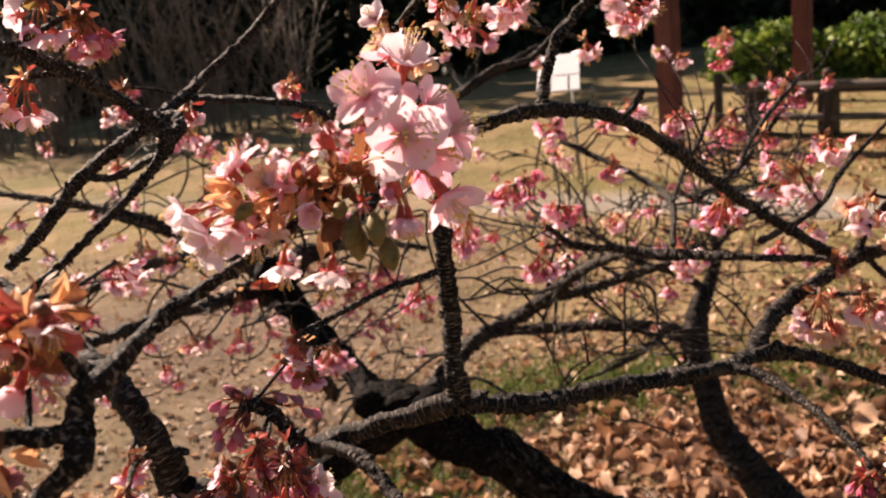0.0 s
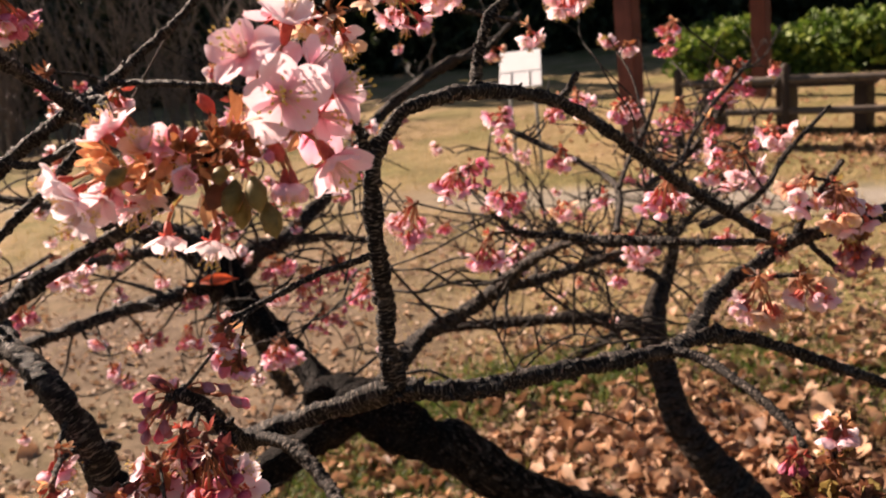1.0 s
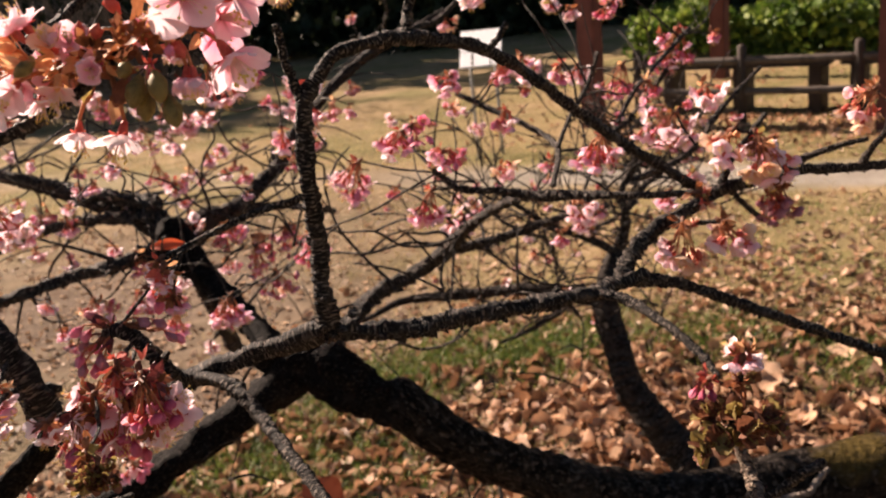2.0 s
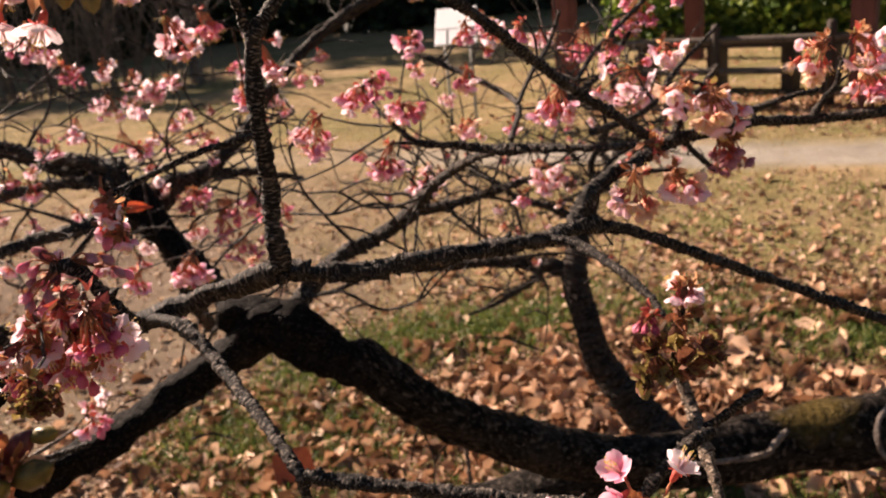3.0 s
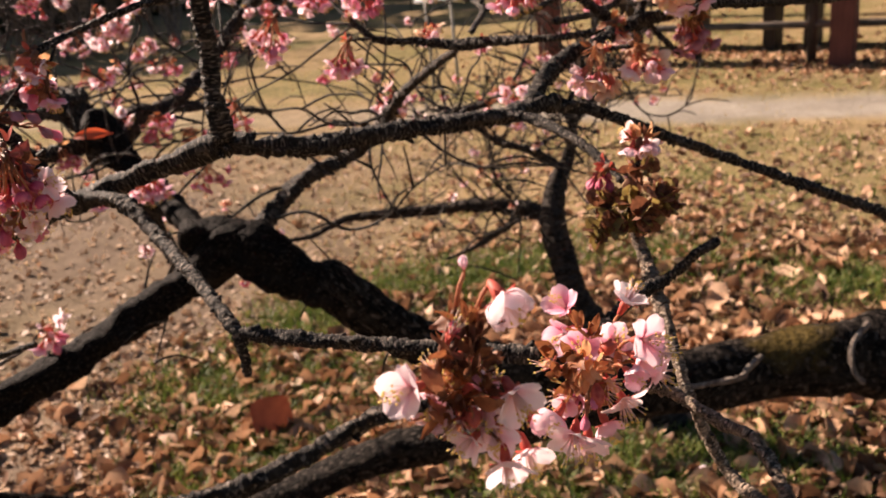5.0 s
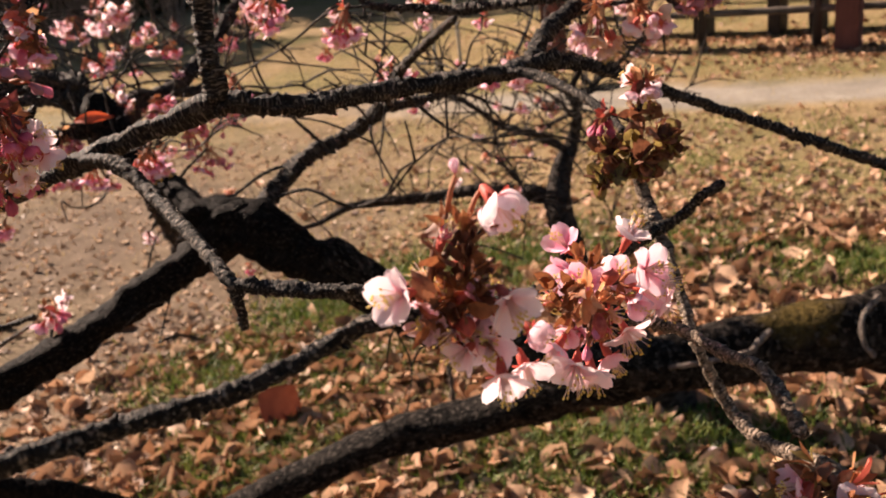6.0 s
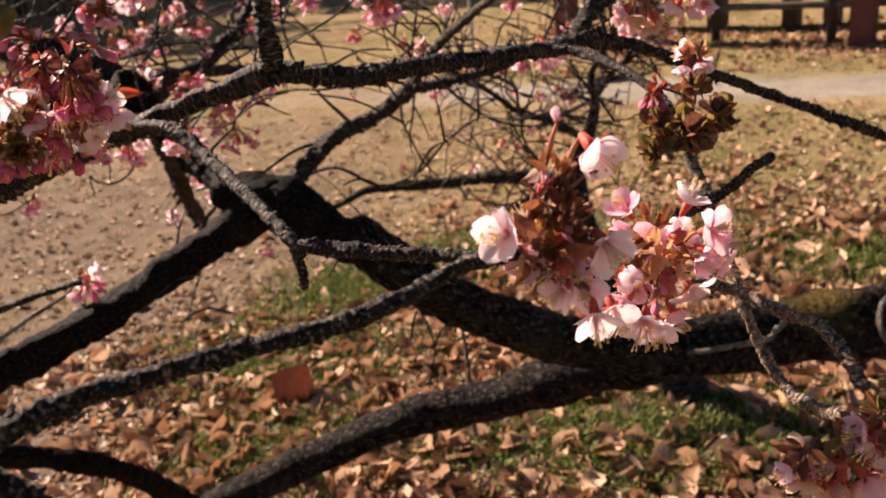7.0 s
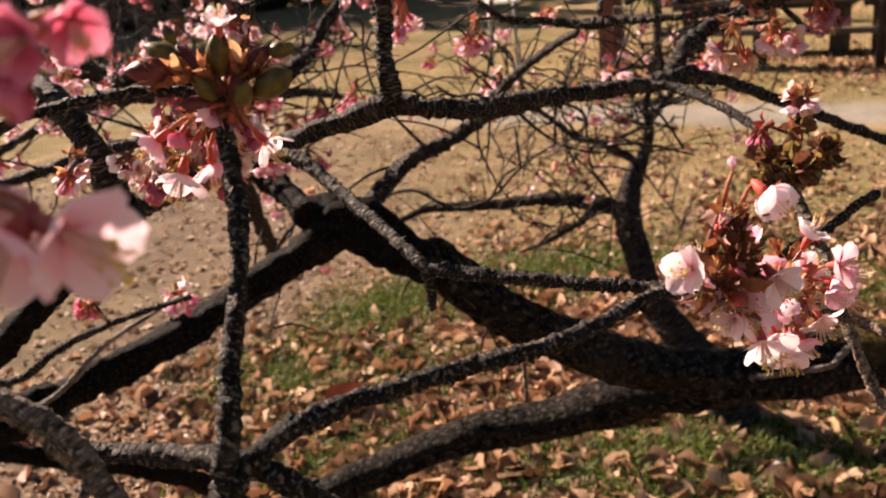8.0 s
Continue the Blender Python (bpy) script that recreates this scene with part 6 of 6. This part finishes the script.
def near_leaves():
    """The nearest fallen leaves, one by one."""
    rng = np.random.default_rng(8)
    shapes = []
    for k in range(8):
        v, f = leaf_cloud(rng, 1, lambda r, n: np.zeros((n, 3)), (1.0, 1.0), 0.8)
        shapes.append(cloud_mesh("fallen_leaf", v, f, LITTER, True))
    pick = random.Random(9)
    made = 0
    while made < 170:
        x, y = pick.gauss(0.6, 0.8), pick.gauss(2.15, 0.5)
        if x < -0.3 and pick.random() < 0.6:
            continue
        ob = new("fallen_leaf", shapes[made % 8])
        ob.parent = ground
        ob.matrix_basis = Matrix.Translation((x, y, ground_height(x, y) + 0.02)) @ Matrix.Rotation(pick.uniform(0, 6.28), 4, "Z") @ Matrix.Diagonal((*[pick.uniform(0.05, 0.095)] * 3, 1))
        made += 1
    verts, faces = [], []
    for i in range(8):
        u = i / 7
        half = 0.46 * math.sin(math.pi * (0.06 + 0.90 * u)) ** 0.7
        for k in range(5):
            v = k / 2 - 1
            ragged = 0.05 * math.sin(9 * u + 4 * v)
            verts.append((v * (half + ragged * abs(v)), 0.22 * v * v * half + 0.10 * math.sin(3 * u), u))
    for i in range(7):
        for k in range(4):
            q = i * 5 + k
            faces.append((q, q + 1, q + 6, q + 5))
    ob = new("fallen_leaf", mesh_of("fallen_leaf", verts, faces, [RUSTLEAF]))
    ob.parent = ground
    ob.matrix_basis = Matrix.Translation((-0.345, 2.36, 0.012)) @ pose(0, 0, 0, -22, 34, 8) @ Matrix.Diagonal((0.15, 0.15, 0.135, 1))
    ob["label"] = "large dark red-brown curled leaf"
    verts, faces, uvs = [], [], []
    petal(verts, faces, uvs, 0, 60, 100, 0.5, 1.0, random.Random(6), 1.0)
    ob = new("fallen_petal", mesh_of("fallen_petal", verts, faces, [PETAL["white"]], None, uvs))
    ob.parent = ground
    ob.matrix_basis = Matrix.Translation((0.795, 1.887, 0.03)) @ Matrix.Diagonal((0.026, 0.026, 0.026, 1))


def blades(rng, count, where, height, width):
    """Grass blades, two faces each."""
    c = where(rng, count)
    h = rng.uniform(*height, count)[:, None]
    a = rng.uniform(0, 6.283, count)
    d = np.stack([np.cos(a), np.sin(a), np.zeros(count)], 1)
    lean = rng.normal(0, 0.45, (count, 3))
    lean[:, 2] = 1
    lean /= np.linalg.norm(lean, axis=1)[:, None]
    tip = lean + rng.normal(0, 0.35, (count, 3)) * [1, 1, 0]
    V = np.stack([c - d * width, c + d * width, c + lean * h * 0.55 + d * width * 0.8, c + lean * h * 0.55 - d * width * 0.8, c + tip * h], 1).reshape(-1, 3)
    i = np.arange(count)[:, None, None] * 5
    F = (i + np.array([(0, 1, 2), (0, 2, 3), (3, 2, 4)])[None]).reshape(-1, 3)
    return V, F


PATCHES = [(-0.54, 2.72), (-0.34, 2.70), (0.47, 3.38), (0.70, 3.45), (0.42, 3.40), (-0.39, 2.20), (-0.19, 3.24), (0.10, 3.42), (0.50, 1.96), (0.99, 1.96), (0.28, 2.12), (0.66, 2.00), (-0.54, 2.83), (1.23, 3.30), (1.70, 2.92), (-0.30, 2.36), (-0.12, 2.62), (-0.40, 2.12), (-0.22, 3.18)]


def green_places(rng, n):
    P = np.zeros((n, 3))
    k = 0
    while k < n:
        if rng.random() < 0.68:
            cx, cy = PATCHES[rng.integers(len(PATCHES))]
            P[k] = (cx + rng.normal(0, 0.16), cy + rng.normal(0, 0.13), 0)
            k += 1
            continue
        x, y = rng.uniform(-1.0, 3.0), rng.uniform(1.3, 5.0)
        if noise.noise((x * 1.9 + 4, y * 1.9, 0.5)) + 0.25 * noise.noise((x * 7, y * 7, 0.5)) > 0.14 + 0.08 * max(0, y - 3) + (0.4 if x < 0.15 * y - 0.6 else 0):
            P[k] = (x, y, 0)
            k += 1
    return lift(P, 0)


def lawn_places(rng, n):
    P = np.zeros((n, 3))
    k = 0
    while k < n:
        x, y = rng.uniform(-4.5, 6.5), 2.6 + 8.5 * rng.random() ** 1.2
        if x < 0.10 * y - 0.9 and y < 6.5 and rng.random() < 0.9:
            continue
        if 6.5 < y + 0.48 * x < 7.15 and rng.random() < 0.95:
            continue
        P[k] = (x, y, 0)
        k += 1
    return lift(P, 0)


V, F = blades(rng_np, 29000, green_places, (0.015, 0.055), 0.0026)
tagged(new("grass_tufts", cloud_mesh("grass_tufts", V, F, GRASS)), "short green winter grass between fallen leaves", "grass", kind="stuff")


def crumb_places(rng, n):
    P = np.stack([rng.uniform(-3.5, 4.5, n), 6.9 * rng.random(n) ** 1.2 - 0.5, np.zeros(n)], 1)
    path = (P[:, 1] + 0.48 * P[:, 0] > 6.4) & (P[:, 1] + 0.48 * P[:, 0] < 7.3)
    P[path, 1] = P[path, 1] - rng.uniform(1.0, 3.5, path.sum())
    near = n * 2 // 5
    P[:near, 0], P[:near, 1] = rng.normal(-0.1, 0.6, near), rng.normal(2.3, 0.6, near)
    return lift(P, 0.004)


V, F = leaf_cloud(rng_np, 34000, crumb_places, (0.008, 0.045), 0.4)
tagged(new("leaf_crumbs", cloud_mesh("leaf_crumbs", V, F, CRUMB)), "broken bits of dry leaf and bark on the dirt", "leaf litter", kind="stuff")
V, F = blades(rng_np, 42000, lawn_places, (0.012, 0.04), 0.0026)
tagged(new("dry_lawn", cloud_mesh("dry_lawn", V, F, STRAW)), "short dry straw-coloured lawn grass", "grass", kind="stuff")


def box_places(lo, hi, yaw):
    """Places in the outer skin of a rounded box."""
    lo, hi = np.array(lo), np.array(hi)

    turn = np.array([[math.cos(yaw), math.sin(yaw), 0], [-math.sin(yaw), math.cos(yaw), 0], [0, 0, 1]])
    middle = (lo + hi) / 2

    def where(rng, n):
        u = rng.uniform(-1, 1, (n, 3))
        big = np.abs(u).max(axis=1)[:, None]
        u = u / big * (1 - 0.35 * rng.random((n, 1)) ** 2)
        P = middle + (u * (hi - lo) / 2) @ turn
        P += 0.10 * np.sin(P[:, [1, 2, 0]] * 5.1) + rng.normal(0, 0.05, (n, 3))
        P[:, 2] = np.maximum(P[:, 2], 0.03)
        return P
    return where


def hedge(lo, hi, count, name="hedge"):
    h = thing(name, "clipped green hedge with broad sunlit leaves", "hedge", ((lo[0] + hi[0]) / 2, (lo[1] + hi[1]) / 2, 0), "hedge bushes")
    V, F = leaf_cloud(rng_np, count, box_places(lo, hi, radians(-36)), (0.07, 0.15))
    part_of("foliage", cloud_mesh("foliage", V, F, HEDGE), h)
    x, y = h.location[:2]
    v, f, u = tube([(x, y, -0.05, 0.05), (x + 0.05, y, 0.4, 0.04), (x, y, 0.8, 0.02)], 8, 0.1)
    part_of("stem", mesh_of("stem", v, f, [BARK_FAR], None, u), h)


for k in range(4):
    x, y = 4.30 + 1.7 * k, 12.3 - 1.24 * k
    hedge((x - 1.1, y - 0.55, 0.03), (x + 1.1, y + 0.55, 0.56), 2600)


def evergreen(x, y, r, h, count):
    """An evergreen tree with foliage down to the ground, deep shade painted into its leaves."""
    t = thing("evergreen_tree", "dark evergreen tree in deep shade with dense foliage", "tree", (x, y, 0), "woods behind the lawn")
    v, f, u = tube([(x, y, -0.1, 0.2), (x + 0.05, y, 1.2, 0.17), (x, y + 0.1, h * 0.8, 0.08)], 10, 0.1, x)
    part_of("trunk", mesh_of("trunk", v, f, [BARK_FAR], None, u), t)

    def where(rng, n):
        a, z = rng.uniform(0, 6.283, n), rng.random(n) ** 1.25
        k = np.sqrt(rng.uniform(0.35, 1, n)) * r * (1 - 0.75 * z ** 1.6) * (1 + 0.25 * np.sin(3 * a + x) + 0.15 * np.sin(9 * z + a))
        return np.stack([x + k * np.cos(a), y + k * np.sin(a), 0.05 + z * h], 1)
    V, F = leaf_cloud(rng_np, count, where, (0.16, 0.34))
    part_of("crown", cloud_mesh("crown", V, F, EVERGREEN_SHADED), t)


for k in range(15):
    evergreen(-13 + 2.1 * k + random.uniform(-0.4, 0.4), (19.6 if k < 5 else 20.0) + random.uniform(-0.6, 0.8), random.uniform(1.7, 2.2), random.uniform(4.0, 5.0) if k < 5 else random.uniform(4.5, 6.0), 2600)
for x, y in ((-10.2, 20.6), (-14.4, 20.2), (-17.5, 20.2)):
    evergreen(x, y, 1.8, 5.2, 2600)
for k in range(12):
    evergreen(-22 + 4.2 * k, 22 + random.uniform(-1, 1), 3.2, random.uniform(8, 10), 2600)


def bare_shrub(x, y, h, stems, seed):
    """A leafless shrub of many thin upright stems."""
    s = thing("bare_shrub", "leafless grey-brown shrub with many thin stems", "shrub", (x, y, 0), "bare shrubs by the woods")
    rng = random.Random(seed)
    for k in range(stems):
        a, ln = rng.uniform(0, 6.28), h * rng.uniform(0.6, 1.25)
        lean = rng.uniform(0.1, 0.5)
        px, py = x + rng.gauss(0, 0.18), y + rng.gauss(0, 0.18)
        pts = []
        for i in range(5):
            u = i / 4
            pts.append((px + lean * ln * u * math.cos(a) * (0.6 + 0.5 * u) + rng.gauss(0, 0.04) * u, py + lean * ln * u * math.sin(a) + rng.gauss(0, 0.04) * u, ln * u - 0.03, 0.014 * (1 - 0.75 * u)))
        v, f, u2 = tube(glide(pts, 0.12), 6, 0.08, k)
        for j in range(5):
            b = pts[rng.randrange(1, 4)]
            e = (b[0] + rng.gauss(0, 0.3), b[1] + rng.gauss(0, 0.3), b[2] + rng.uniform(0.15, 0.5), 0.003)
            m = ((b[0] + e[0]) / 2 + rng.gauss(0, 0.04), (b[1] + e[1]) / 2, (b[2] + e[2]) / 2, 0.005)
            v2, f2, u3 = tube(glide([(*b[:3], 0.007), m, e], 0.1), 5, 0.05, j)
            o = len(v)
            v += v2
            u2 += u3
            f += [tuple(o + i for i in q) for q in f2]
        part_of("stem", mesh_of("stem", v, f, [BARK_FAR], None, u2), s)


for k in range(9):
    bare_shrub(-7.6 + 0.62 * k + random.uniform(-0.2, 0.2), 12.9 + random.uniform(-0.5, 0.9), random.uniform(1.9, 2.7), 20, 40 + k)

near_leaves()
